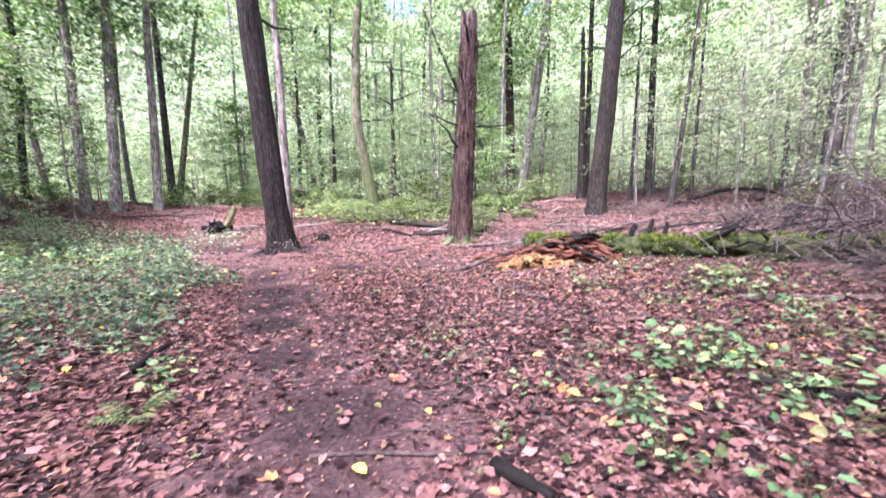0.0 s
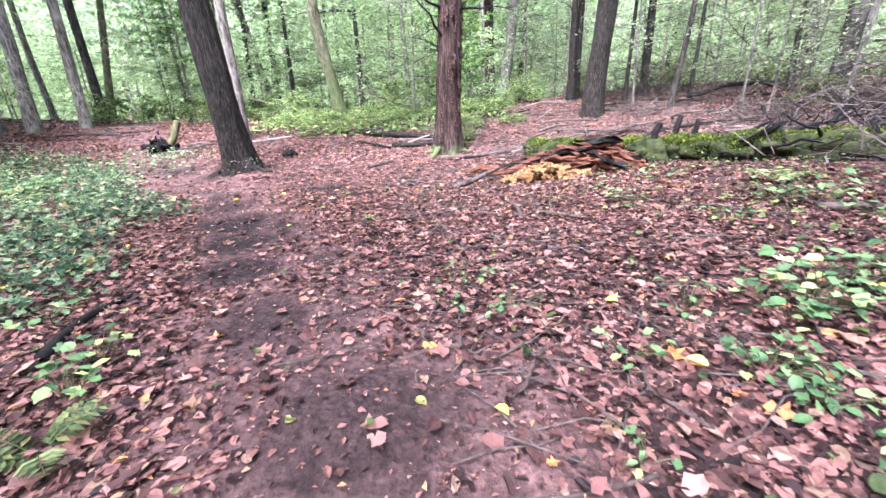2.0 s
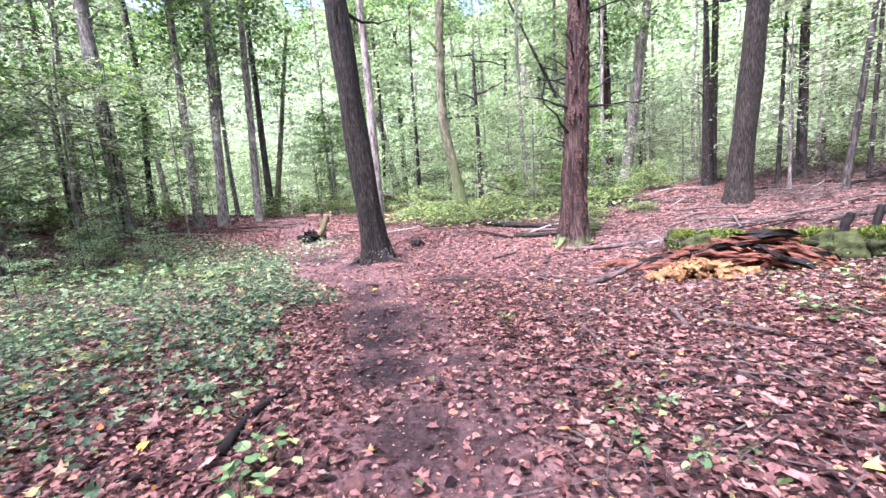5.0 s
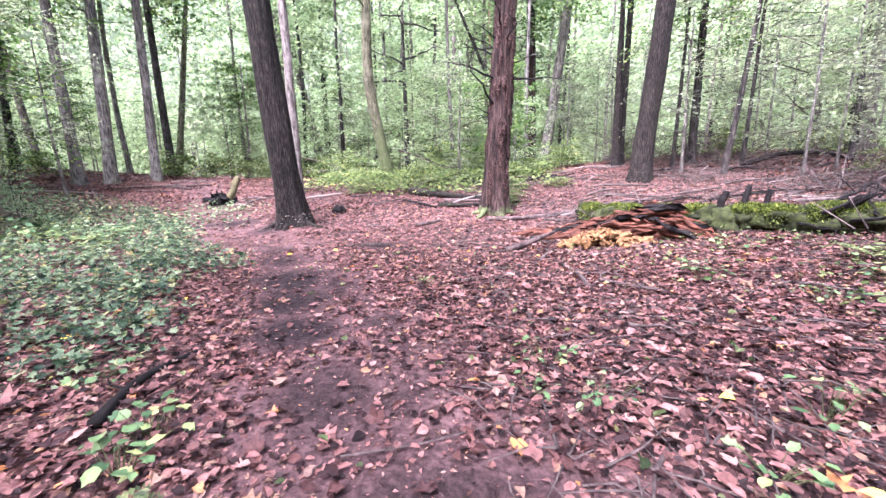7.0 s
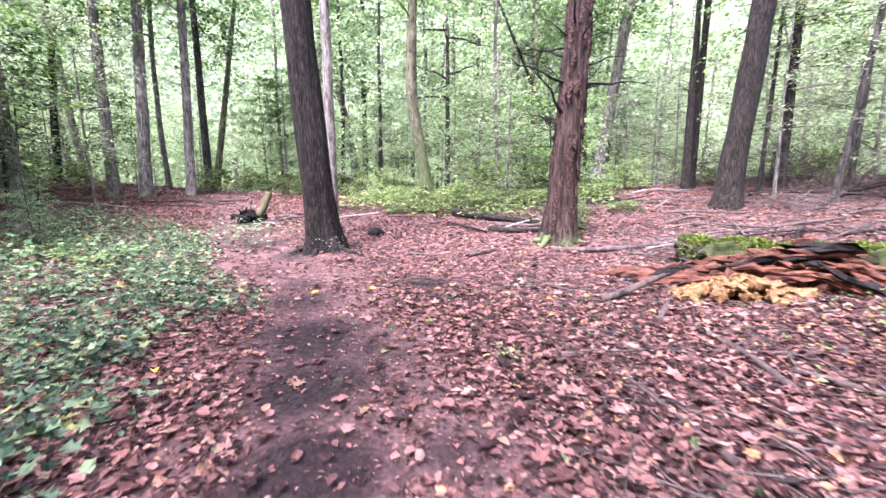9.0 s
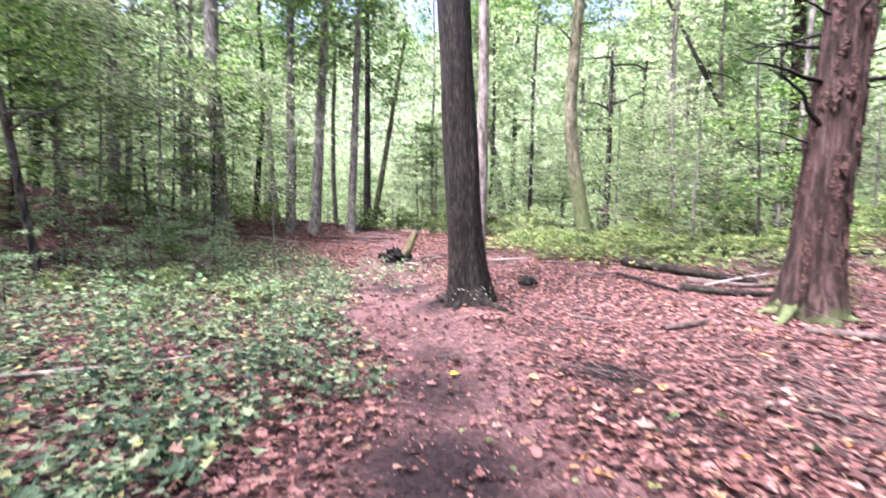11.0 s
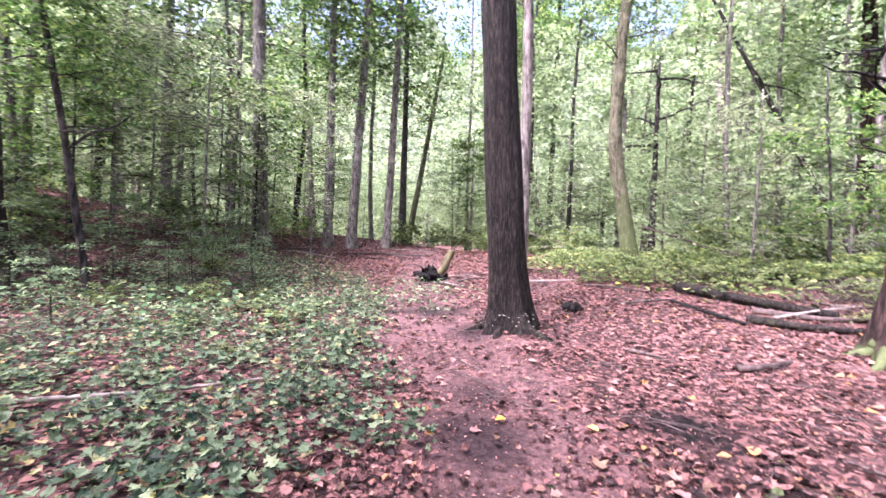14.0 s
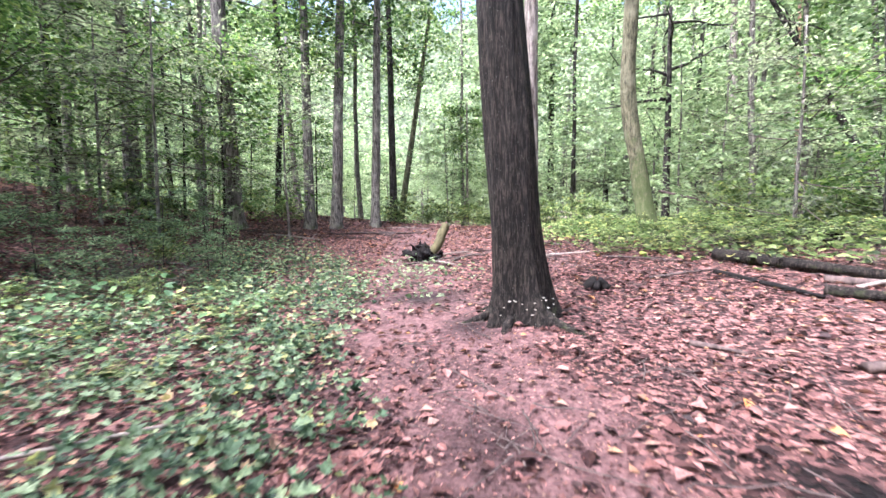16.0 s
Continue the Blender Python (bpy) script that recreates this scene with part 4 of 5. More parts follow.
for i in range(130):
    x, y = R.gauss(0.0, 0.33), R.gauss(0, 0.13)
    part("wood_chunk", CRUMBS[i % 5], crumbs, at=Matrix.LocRotScale((x, y, 0.02 + max(0, 0.26 - 0.3 * abs(x) - 0.4 * abs(y)) * R.random()), Euler((R.uniform(-0.5, 0.5), R.gauss(0, 0.25), R.uniform(0, 6.3))), Vector((R.uniform(0.5, 1.3), R.uniform(0.6, 1.3), R.uniform(0.6, 1.4)))))
fallen("fallen_branch", ((0.2, 7.15), (0.55, 7.32, 0.06), (1.0, 7.5, 0.16)), 0.048, M_STICK, "thick broken piece of branch propped on rotten wood", 86, 0, segs=12, rings=24)

# The torn stump with a leaning piece of trunk.
stump = empty("torn_stump", -7.4, 13.3, float(ground(-7.4, 13.3)), "torn black stump with a yellow-green snapped stem", "stump")
SHARDS = [splinter("torn_wood", 0.5, 0.05 + 0.012 * i, 0.04 + 0.01 * i, 60 + i, M_CHAR) for i in range(4)]
for i in range(46):
    a, r = R.uniform(0, 6.3), R.uniform(0.05, 0.42)
    part("torn_wood", SHARDS[i % 4], stump, at=Matrix.LocRotScale((r * math.cos(a), 0.75 * r * math.sin(a), R.uniform(0.02, 0.24)), Euler((R.gauss(0, 0.5), R.gauss(0, 0.6), a + R.gauss(0, 0.5))), Vector((R.uniform(0.5, 1.1), R.uniform(0.7, 1.5), R.uniform(0.7, 1.5)))))
part("snapped_stem", mesh_from("snapped_stem", *wood_tube(((0.1, 0.05, 0.05), (0.26, 0.2, 0.36), (0.42, 0.36, 0.78)), 0.12, 3, 12, 20, 0.75, 0.12), M_YSTEM, smooth=True), stump, "yellow-green bark")
knob = empty("root_knob", -3.49, 11.87, float(ground(-3.49, 11.87)), "small dark root knob in the leaf litter", "stump")
part("wood", mesh_from("wood", *join([wood_tube(((-0.14, 0, 0), (0, 0.02, 0.13), (0.16, 0.03, 0)), 0.07, 8, 9, 12, 0.8, 0.3), wood_tube(((0, -0.12, 0), (0.02, 0, 0.1), (0.0, 0.12, 0.02)), 0.05, 9, 8, 10, 0.8, 0.3)]), M_CHAR, smooth=True), knob)

# Logs and poles behind.
fallen("fallen_branch", ((-1.95, 13.35), (-1.4, 12.6), (-0.95, 12.15)), 0.045, M_CHAR, "dark crooked branch before the low plants", 87, 2, segs=10, rings=24)
fallen("fallen_log", ((-1.85, 14.5), (-1.15, 13.9), (-0.45, 13.4), (0.3, 12.95)), 0.12, M_BROWN, "dark fallen log at the edge of low plants", 61, 2, segs=12, rings=26, category="log", group="fallen logs")
fallen("fallen_log", ((-0.9, 12.35), (-0.3, 12.2), (0.35, 12.1), (1.3, 12.3)), 0.07, M_BROWN, "dark fallen log behind a trunk", 62, 3, segs=12, rings=26, category="log", group="fallen logs")
fallen("fallen_log", ((-0.75, 13.0), (0.1, 12.75), (0.9, 13.1)), 0.06, M_STICK, "crooked fallen log in the litter", 63, 3, segs=10, rings=26, category="log", group="fallen logs")
fallen("fallen_branch", ((-0.5, 12.7), (0.1, 13.0, 0.12), (0.8, 13.7, 0.1)), 0.03, M_PALESTICK, "pale bent branch lying over logs", 69, 2)
fallen("fallen_log", ((-0.2, 16.4), (1.6, 16.0), (3.2, 15.8)), 0.13, M_BROWN, "dark fallen log under bushes", 64, 2, segs=12, category="log", group="fallen logs")
fallen("fallen_log", ((0.2, 10.3), (1.4, 10.0), (2.9, 10.6), (4.6, 11.2), (6.2, 11.6)), 0.05, M_STICK, "long thin fallen stem behind the mossy log", 65, 5, category="log", group="fallen logs")
fallen("fallen_pole", ((-9.2, 24.5, 1.3), (-7.2, 23.4, 0.75), (-4.4, 22.0, 0.15)), 0.08, M_PALESTICK, "long pale fallen pole propped on brush", 66, 3, group="fallen poles")
fallen("fallen_pole", ((-8.0, 22.6, 0.25), (-6.4, 22.3, 0.35), (-3.8, 21.8, 0.25)), 0.09, M_PALESTICK, "pale fallen pole on brush", 67, 3, group="fallen poles")
fallen("fallen_pole", ((-3.0, 21.6, 1.2), (-1.6, 20.6, 0.7), (-0.4, 19.6, 0.15)), 0.05, M_STICK, "thin dead leaning pole", 68, 2, group="fallen poles")
for i, (x, y, z, deg, n, up) in enumerate(((4.5, 6.4, 0.30, -20, 0.9, -22), (4.6, 6.5, 0.35, 15, 1.2, -14), (4.9, 6.1, 0.25, 70, 0.9, -28), (4.7, 6.2, 0.2, -70, 1.0, -6), (5.0, 6.3, 0.3, 5, 1.4, -10), (5.2, 5.9, 0.3, -150, 0.8, -25), (5.3, 6.0, 0.25, 35, 1.5, -18), (4.4, 6.6, 0.15, -110, 0.8, 0), (5.6, 5.6, 0.3, 60, 1.2, -20), (5.5, 5.8, 0.3, -15, 1.6, -12))):
    x, y = x - 0.32, y + 0.22
    thing = empty("dead_branch", x, y, float(floor_z(x, y)), "dark dead branch tangled over the mossy log", "branch", "branches over the log")
    part("stem", twig_for(M_CHAR)[i % 3], thing, at=place(0, 0, z, deg, (n, n * 1.05, n * 1.05), up))
    for k in (0.35, 0.6, 0.8):
        part("twig", twig_for(M_CHAR)[(i + 1) % 3], thing, at=place(k * n * math.cos(radians(deg)), k * n * math.sin(radians(deg)), z - k * n * math.sin(radians(up)), deg + R.choice((-45, 40)), 0.4 * n, up - 12))
for i in range(22):
    x, y, a, n = R.uniform(3.0, 11.5), R.uniform(8.8, 15.5), R.uniform(-0.8, 0.8), R.uniform(0.3, 1.0)
    fallen("fallen_branch", ((x - n * math.cos(a), y - n * math.sin(a)), (x + R.uniform(-0.1, 0.1), y + R.uniform(-0.1, 0.1), 0.05), (x + n * math.cos(a), y + n * math.sin(a))), R.uniform(0.012, 0.04), R.choice((M_STICK, M_TWIG, M_TWIG, M_CHAR)), "dead branch lying in brushy litter", 640 + i, 3)
for i in range(46):
    x, y, a, n = R.uniform(1.4, 12.5), R.uniform(8.6, 17.5), R.uniform(-1.6, 1.6), R.uniform(0.3, 1.2)
    fallen("fallen_branch", ((x - n * math.cos(a), y - n * math.sin(a)), (x + R.uniform(-0.2, 0.2), y + R.uniform(-0.2, 0.2), R.uniform(0.02, 0.2)), (x + n * math.cos(a), y + n * math.sin(a), R.uniform(0, 0.2))), R.uniform(0.008, 0.03), (M_STICK, M_CHAR, M_TWIG, M_PALESTICK, M_TWIG)[i % 5], "dead branch lying in brushy litter", 900 + i, 3)
fallen("fallen_log", ((8.9, 14.9), (9.9, 14.4, 0.35), (11.0, 14.2, 0.3), (11.8, 13.9)), 0.08, M_CHAR, "dark arched fallen trunk on the rise", 960, 3, segs=12, rings=26, category="log", group="fallen logs")
for i, (x, y, deg, n) in enumerate(((-13.1, 14.4, 10, 1.1), (-12.2, 15.6, -25, 0.9), (-11.6, 16.4, 20, 1.0), (-12.9, 15.2, -50, 0.7), (-10.9, 15.4, 5, 0.6), (-14.2, 14.6, 30, 1.0), (-11.4, 18.2, 12, 1.0), (-10.0, 16.0, -15, 0.5), (-6.75, 13.2, 35, 0.4), (-6.6, 12.9, -30, 0.45), (-7.1, 12.7, 15, 0.35), (-6.4, 13.6, 60, 0.4), (-6.9, 13.9, -10, 0.5), (-6.0, 14.6, 20, 0.7), (-5.6, 15.8, -35, 0.9), (-4.6, 14.2, 10, 0.6), (-3.2, 14.0, -20, 0.8), (-2.4, 12.9, 25, 0.5))):
    a = radians(deg)
    fallen("fallen_branch", ((x - n * math.cos(a), y - n * math.sin(a)), (x, y + R.uniform(-0.1, 0.1), 0.06), (x + n * math.cos(a), y + n * math.sin(a), R.uniform(0, 0.15))), R.uniform(0.014, 0.034), (M_PALESTICK, M_STICK, M_TWIG)[i % 3], "dead branch lying beside the path", 970 + i, 2)
# Branches near the walk.
fallen("fallen_branch", ((0.27, 1.96), (0.37, 1.85), (0.5, 1.7)), 0.045, M_CHAR, "short thick black piece of branch in the litter", 70, 0, segs=14, rings=24)
fallen("fallen_branch", ((-6.1, 5.45), (-5.6, 6.05), (-5.0, 6.85)), 0.022, M_PALESTICK, "long pale stick lying on ivy", 71, 1, 0.07)
fallen("fallen_branch", ((-7.6, 4.6), (-6.8, 5.2), (-6.2, 5.3)), 0.018, M_STICK, "thin brown stick lying on ivy", 72, 1, 0.07)
fallen("fallen_branch", ((-2.42, 3.16), (-2.5, 3.4), (-2.5, 3.7), (-2.4, 3.95)), 0.036, M_CHAR, "short dark branch with a pale broken end", 73, 1)
fallen("fallen_branch", ((-2.4, 9.95), (-2.2, 9.9), (-2.0, 9.85)), 0.03, M_STICK, "short stick on the litter", 74)
fallen("fallen_branch", ((-1.3, 9.75), (-1.05, 9.85), (-0.75, 10.3)), 0.05, M_STICK, "crooked short branch on the litter", 75)
fallen("fallen_branch", ((0.55, 6.55), (0.75, 6.9), (1.0, 7.3)), 0.03, M_STICK, "stick propped against rotten wood", 76, 1)
fallen("fallen_branch", ((0.75, 5.2), (0.85, 5.8), (0.75, 6.4)), 0.03, M_STICK, "crooked stick on the litter", 77, 1)
fallen("fallen_branch", ((0.95, 5.5), (1.1, 5.2), (1.35, 4.95)), 0.028, M_STICK, "short crooked stick on the litter", 78, 1)
fallen("fallen_branch", ((0.9, 4.6), (1.6, 4.5), (2.3, 4.0), (2.9, 3.6)), 0.014, M_TWIG, "long thin twig on the litter", 79, 3)
fallen("fallen_branch", ((0.2, 5.0), (0.9, 4.4), (1.5, 4.0)), 0.012, M_TWIG, "long thin twig on the litter", 80, 3)
fallen("fallen_branch", ((-11.5, 16.9), (-10.8, 16.9), (-9.9, 17.2)), 0.05, M_STICK, "fallen branch across the path edge", 81, 3)
fallen("fallen_branch", ((-12.4, 16.2), (-11.4, 16.6), (-10.4, 16.4)), 0.04, M_STICK, "fallen branch across the path edge", 82, 3)
fallen("fallen_branch", ((-0.67, 2.08), (-0.36, 2.09), (0.05, 2.05), (0.4, 2.12)), 0.014, M_STICK, "thin stick across the path", 83)
fallen("fallen_branch", ((3.2, 4.4), (4.0, 4.0), (5.2, 3.9)), 0.045, M_STICK, "dark branch in the brush", 84, 4)
fallen("fallen_branch", ((2.0, 2.6), (2.4, 2.3), (2.9, 2.2)), 0.035, M_CHAR, "dark branch between green plants", 85, 1)
for i in range(26):
    a, x, y = R.uniform(0, math.pi), R.uniform(-1.2, 4.2), R.uniform(1.6, 12.5)
    if i % 3 == 0:
        x, y = R.uniform(-9, 8), R.uniform(8, 19)
    n = R.uniform(0.25, 0.8)
    fallen("fallen_branch", ((x - n * math.cos(a), y - n * math.sin(a)), (x + R.uniform(-0.08, 0.08), y + R.uniform(-0.08, 0.08)), (x + n * math.cos(a), y + n * math.sin(a))), R.uniform(0.008, 0.022), R.choice((M_TWIG, M_STICK, M_STICK)), "thin dead stick on the leaf litter", 600 + i, R.choice((0, 1, 2)))


# ---- brush and bushes ----
def brush_mesh(seed, n, spread, high):
    """A tangle of dead twigs."""
    g = np.random.default_rng(seed)
    out = []
    for _ in range(n):
        a = g.random() * 6.3
        s = np.linspace(0, 1, 6)[:, None]
        start = np.array((g.normal(0, 0.45 * spread), g.normal(0, 0.45 * spread), 0.5 * high * g.random() ** 2))
        d = np.array((np.cos(a) * spread, np.sin(a) * spread, high * g.uniform(0.02, 0.7)))
        p = start + d * s * g.uniform(0.5, 1.0) + np.cumsum(g.normal(0, 0.075, (6, 3)), axis=0)
        p[:, 2] = np.abs(p[:, 2] - 0.25 * high * s[:, 0] ** 2)
        out.append(tube(p, np.linspace(0.009, 0.002, 6) * g.uniform(0.5, 1.5), 3))
    return mesh_from("twigs", *join(out), M_TWIG)


BRUSH = [brush_mesh(i, 34, 1.2, 1.7) for i in range(7)]
for i, (x, y, s) in enumerate(((4.9, 4.4, 1.0), (5.6, 3.5, 1.1), (6.2, 5.2, 1.2), (7.0, 4.3, 1.3), (6.9, 6.3, 1.2), (7.8, 7.4, 1.2), (5.6, 5.0, 0.8), (8.6, 5.6, 1.3), (9.0, 8.6, 1.2), (10.5, 10.8, 1.2), (8.0, 10.5, 0.9), (-10.2, 5.2, 0.7), (-9.6, 8.9, 0.6), (-12.6, 6.6, 0.8), (-8.2, 6.0, 0.4))):
    thing = empty("dead_shrub", x, y, float(ground(x, y)), "dry grey-brown tangle of dead twigs", "shrub", "dead shrubs")
    for k in range(3):
        part("branch", BRUSH[(i + k) % 7], thing, at=place(0, 0, 0, R.uniform(0, 360), s))
for i in range(52):
    x, y = (R.uniform(2.2, 12.5), R.uniform(9.0, 17.5)) if i < 20 else (R.uniform(-5.0, 2.0), R.uniform(13.6, 18.5)) if i < 38 else (R.uniform(5.5, 13.5), R.uniform(15, 20))
    thing = empty("dead_shrub", x, y, float(ground(x, y)), "low flattened tangle of dry dead twigs", "shrub", "dead shrubs")
    for k in range(2):
        part("branch", BRUSH[(i + 2 * k) % 7], thing, at=place(0, 0, 0, R.uniform(0, 360), (0.9, 0.9, R.uniform(0.2, 0.42) if i < 38 else 1.2)))
bushes = (
    (-17.5, 7.7, 1.6), (-15.2, 7.6, 1.5), (-11.8, 10.2, 0.6), (-9.3, 8.6, 0.5), (-13.4, 10.8, 0.8), (-10.2, 7.4, 0.45), (-16.5, 12.0, 1.6), (-18.5, 16.5, 1.5), (-16.5, 16.6, 1.3),
    (-13.3, 20.6, 1.4), (-12.0, 21.6, 1.3), (-10.6, 22.4, 1.3), (-9.4, 20.4, 0.9), (-8.2, 21.2, 1.2), (-6.6, 21.4, 1.1), (-5.2, 20.4, 1.2), (-4.0, 18.6, 1.1), (-3.1, 17.0, 1.0), (-2.0, 16.4, 1.0), (-1.0, 15.6, 1.0),
    (-3.8, 16.2, 0.8), (-2.7, 15.3, 0.8), (-1.8, 18.4, 1.3), (-0.6, 17.0, 1.1), (0.6, 16.2, 1.2), (1.4, 14.6, 0.9), (1.0, 12.9, 0.7), (0.9, 11.9, 0.5), (2.2, 16.6, 1.4), (3.0, 18.2, 1.5), (1.0, 19.4, 1.5), (-0.8, 20.0, 1.5),
    (2.8, 14.2, 0.7), (4.4, 19.2, 1.3), (7.0, 18.8, 1.2), (9.8, 16.8, 1.2), (12.0, 15.6, 1.2), (13.2, 12.0, 1.3), (10.4, 11.8, 0.9), (14.6, 14.4, 1.4), (-5.0, 18.0, 0.8), (-3.6, 14.9, 0.5), (-7.8, 24.0, 1.4), (-5.8, 25.6, 1.5),
)
for i, (x, y, s) in enumerate(bushes):
    thing = empty("bush", x, y, float(ground(x, y)), "low bush with pale green leaves", "bush", "low bushes")
    part("foliage", SHRUB[i % 4], thing, at=place(0, 0, 0, R.uniform(0, 360), (s, s, s * 0.55) if -5.5 < x < 3.2 and y < 19 else s))


# ---- plants and litter on the floor ----
def scatter(n, x0, x1, y0, y1, keep, near=None):
    x, y = G.uniform(x0, x1, n), G.uniform(y0, y1, n)
    k = G.random(n) < keep(x, y)
    return x[k], y[k]


def floor_leaves(name, xy, size, lift, tilt, mat, label, category, slim=0.62, kind=True):
    """Leaves lying or standing low on the floor, in one sheet."""
    x, y = xy
    n = len(x)
    c = np.stack([x, y, floor_z(x, y) + lift * G.random(n) + 0.006], axis=1)
    a = G.uniform(0, 2 * np.pi, n)
    s = size * G.uniform(0.45, 1.4, n)
    v, f = blades(c, np.stack([np.cos(a), np.sin(a), G.normal(0, tilt * 0.5, n)], axis=1), np.array((0, 0, 1.0)) + G.normal(0, tilt, (n, 3)), s, s * slim * G.uniform(0.8, 1.2, n), 0.24, kind, 0.045)
    tagged(new(name, mesh_from(name, v, f, mat)), label, category, kind="stuff")


def litter(x, y):
    bare = 0.45 * np.exp(-((x + 2.6) / 2.4) ** 2 - ((y - 8.2) / 2.8) ** 2)
    bare = bare + 0.5 * np.exp(-((x - 0.35) / 0.8) ** 2 - ((y - 2.3) / 0.9) ** 2)
    return np.clip(1 - 0.36 * trodden(x, y) - 0.85 * damp(x, y) - bare, 0.06, 1) * np.clip(1.1 - 0.85 * bank(x, y), 0, 1)


floor_leaves("leaf_litter", scatter(44000, -4.5, 4.8, 0.8, 7.5, litter), 0.054, 0.03, 0.34, M_LITTER, "pinkish brown fallen leaves covering the floor", "leaves")
floor_leaves("large_fallen_leaves", scatter(3600, -4.5, 4.8, 0.3, 7.5, lambda x, y: 0.12 + 0.88 * litter(x, y)), 0.09, 0.025, 0.2, M_LITTER, "large pinkish fallen leaves on the litter", "leaves", 0.8, "lobed")
floor_leaves("leaf_litter", scatter(36000, -13, 9, 7.5, 20, litter), 0.09, 0.03, 0.2, M_LITTER, "pinkish brown fallen leaves under the trees", "leaves", 0.66, False)
floor_leaves("leaf_litter", scatter(9000, -12, -4.5, 1.5, 7.5, litter), 0.08, 0.03, 0.2, M_LITTER, "brown fallen leaves on the bank", "leaves", 0.66, False)
floor_leaves("leaf_litter", scatter(6000, 4.8, 14, 1.0, 12, litter), 0.085, 0.03, 0.2, M_LITTER, "brown fallen leaves in the brush", "leaves", 0.66, False)
floor_leaves("leaf_litter", scatter(11000, -27, -13, 2, 21, litter), 0.13, 0.03, 0.2, M_LITTER, "brown fallen leaves on the wooded rise", "leaves", 0.66, False)
floor_leaves("leaf_litter", scatter(6000, 9, 17, 10, 21, litter), 0.12, 0.03, 0.2, M_LITTER, "brown fallen leaves among dead brush", "leaves", 0.66, False)
floor_leaves("leaf_crumbs", scatter(60000, -4.8, 5.0, 0.8, 10.0, lambda x, y: np.clip(1.0 - 0.5 * bank(x, y) - 0.7 * damp(x, y), 0, 1)), 0.028, 0.016, 0.3, M_LITTER, "crumbled bits of dead leaf and bark", "leaf crumbs", 0.5, False)
near_ivy = lambda x, y: bank(x, y) * (np.hypot(x + 3.5, y - 5.5) < 4.2)
floor_leaves("ground_ivy", scatter(34000, -8, -2.0, 2.3, 10, near_ivy), 0.062, 0.17, 0.45, M_IVY, "low ivy with small green leaves beside the path", "ivy", 0.95, "lobed")
floor_leaves("ground_ivy", scatter(62000, -13, -2.0, 2.3, 14, lambda x, y: bank(x, y) - near_ivy(x, y)), 0.07, 0.17, 0.45, M_IVY, "low ivy thinning out under the young trees", "ivy", 0.9, False)


LEAF_SHAPES = []
for i in range(6):
    v, f = blades(np.zeros((1, 3)), np.array(((1.0, 0, 0.05),)), np.array(((0.0, 0.05, 1.0),)), np.array((1.0,)), np.array((0.8,)), 0.06 + 0.03 * i, "lobed" if i % 2 else True, 0.05 + 0.005 * i)
    LEAF_SHAPES.append((v, f))


def leaf_meshes(name, stops, through):
    """The six leaf shapes in one colouring, which varies from leaf to leaf."""
    m, nt, b = material(name)
    info = nt.nodes.new("ShaderNodeObjectInfo")
    col = ramp(nt, stops, info.outputs["Random"])
    col = mix(nt, 0.4, col, ramp(nt, ((0.3, (0.5, 0.5, 0.5)), (0.7, (1.3, 1.3, 1.3))), noise_node(nt, coords(nt), 3.0, 4)), "MULTIPLY")
    nt.links.new(col, b.inputs["Base Color"])
    b.inputs["Roughness"].default_value = 0.5
    return [mesh_from(name, v, f, m, smooth=True) for v, f in LEAF_SHAPES]


PLANT_LEAVES = leaf_meshes("plant_leaf", ((0.0, (0.03, 0.06, 0.024)), (0.45, (0.065, 0.11, 0.042)), (0.85, (0.13, 0.185, 0.075)), (1.0, (0.28, 0.28, 0.09))), 0.3)
DEAD_LEAVES = leaf_meshes("dead_leaf", ((0.0, (0.08, 0.037, 0.034)), (0.4, (0.15, 0.067, 0.06)), (0.75, (0.25, 0.125, 0.11)), (0.92, (0.27, 0.155, 0.13)), (1.0, (0.42, 0.19, 0.06))), 0.1)
PALE_STEM = plain("plant_stem", (0.05, 0.065, 0.025), (0.12, 0.125, 0.055), 20)


def plant(x, y, n, leaf, high, spread, seed):
    """A low woodland plant: stems, and single broad leaves held out flat."""
    g = random.Random(seed)
    thing = empty("woodland_plant", x, y, float(floor_z(x, y)), "low woodland plant with broad pale green leaves", "plant", "woodland plants")
    stems = []
    for _ in range(n):
        a, r, h = g.uniform(0, 2 * math.pi), spread * g.random() ** 0.6, high * g.uniform(0.25, 1.0)
        px, py = r * math.cos(a), r * math.sin(a)
        stems.append(tube(((px * 0.3, py * 0.3, 0), (px * 0.7, py * 0.7, h * 0.7), (px, py, h)), (0.0026, 0.002, 0.0014), 3))
        s = leaf * g.uniform(0.6, 1.3)
        part("leaf", g.choice(PLANT_LEAVES), thing, at=Matrix.LocRotScale((px, py, h), Euler((g.gauss(0, 0.25), g.gauss(0.15, 0.25), a + g.gauss(0, 0.8))), (s, s, s)))
    part("stem", mesh_from("stem", *join(stems), PALE_STEM), thing)


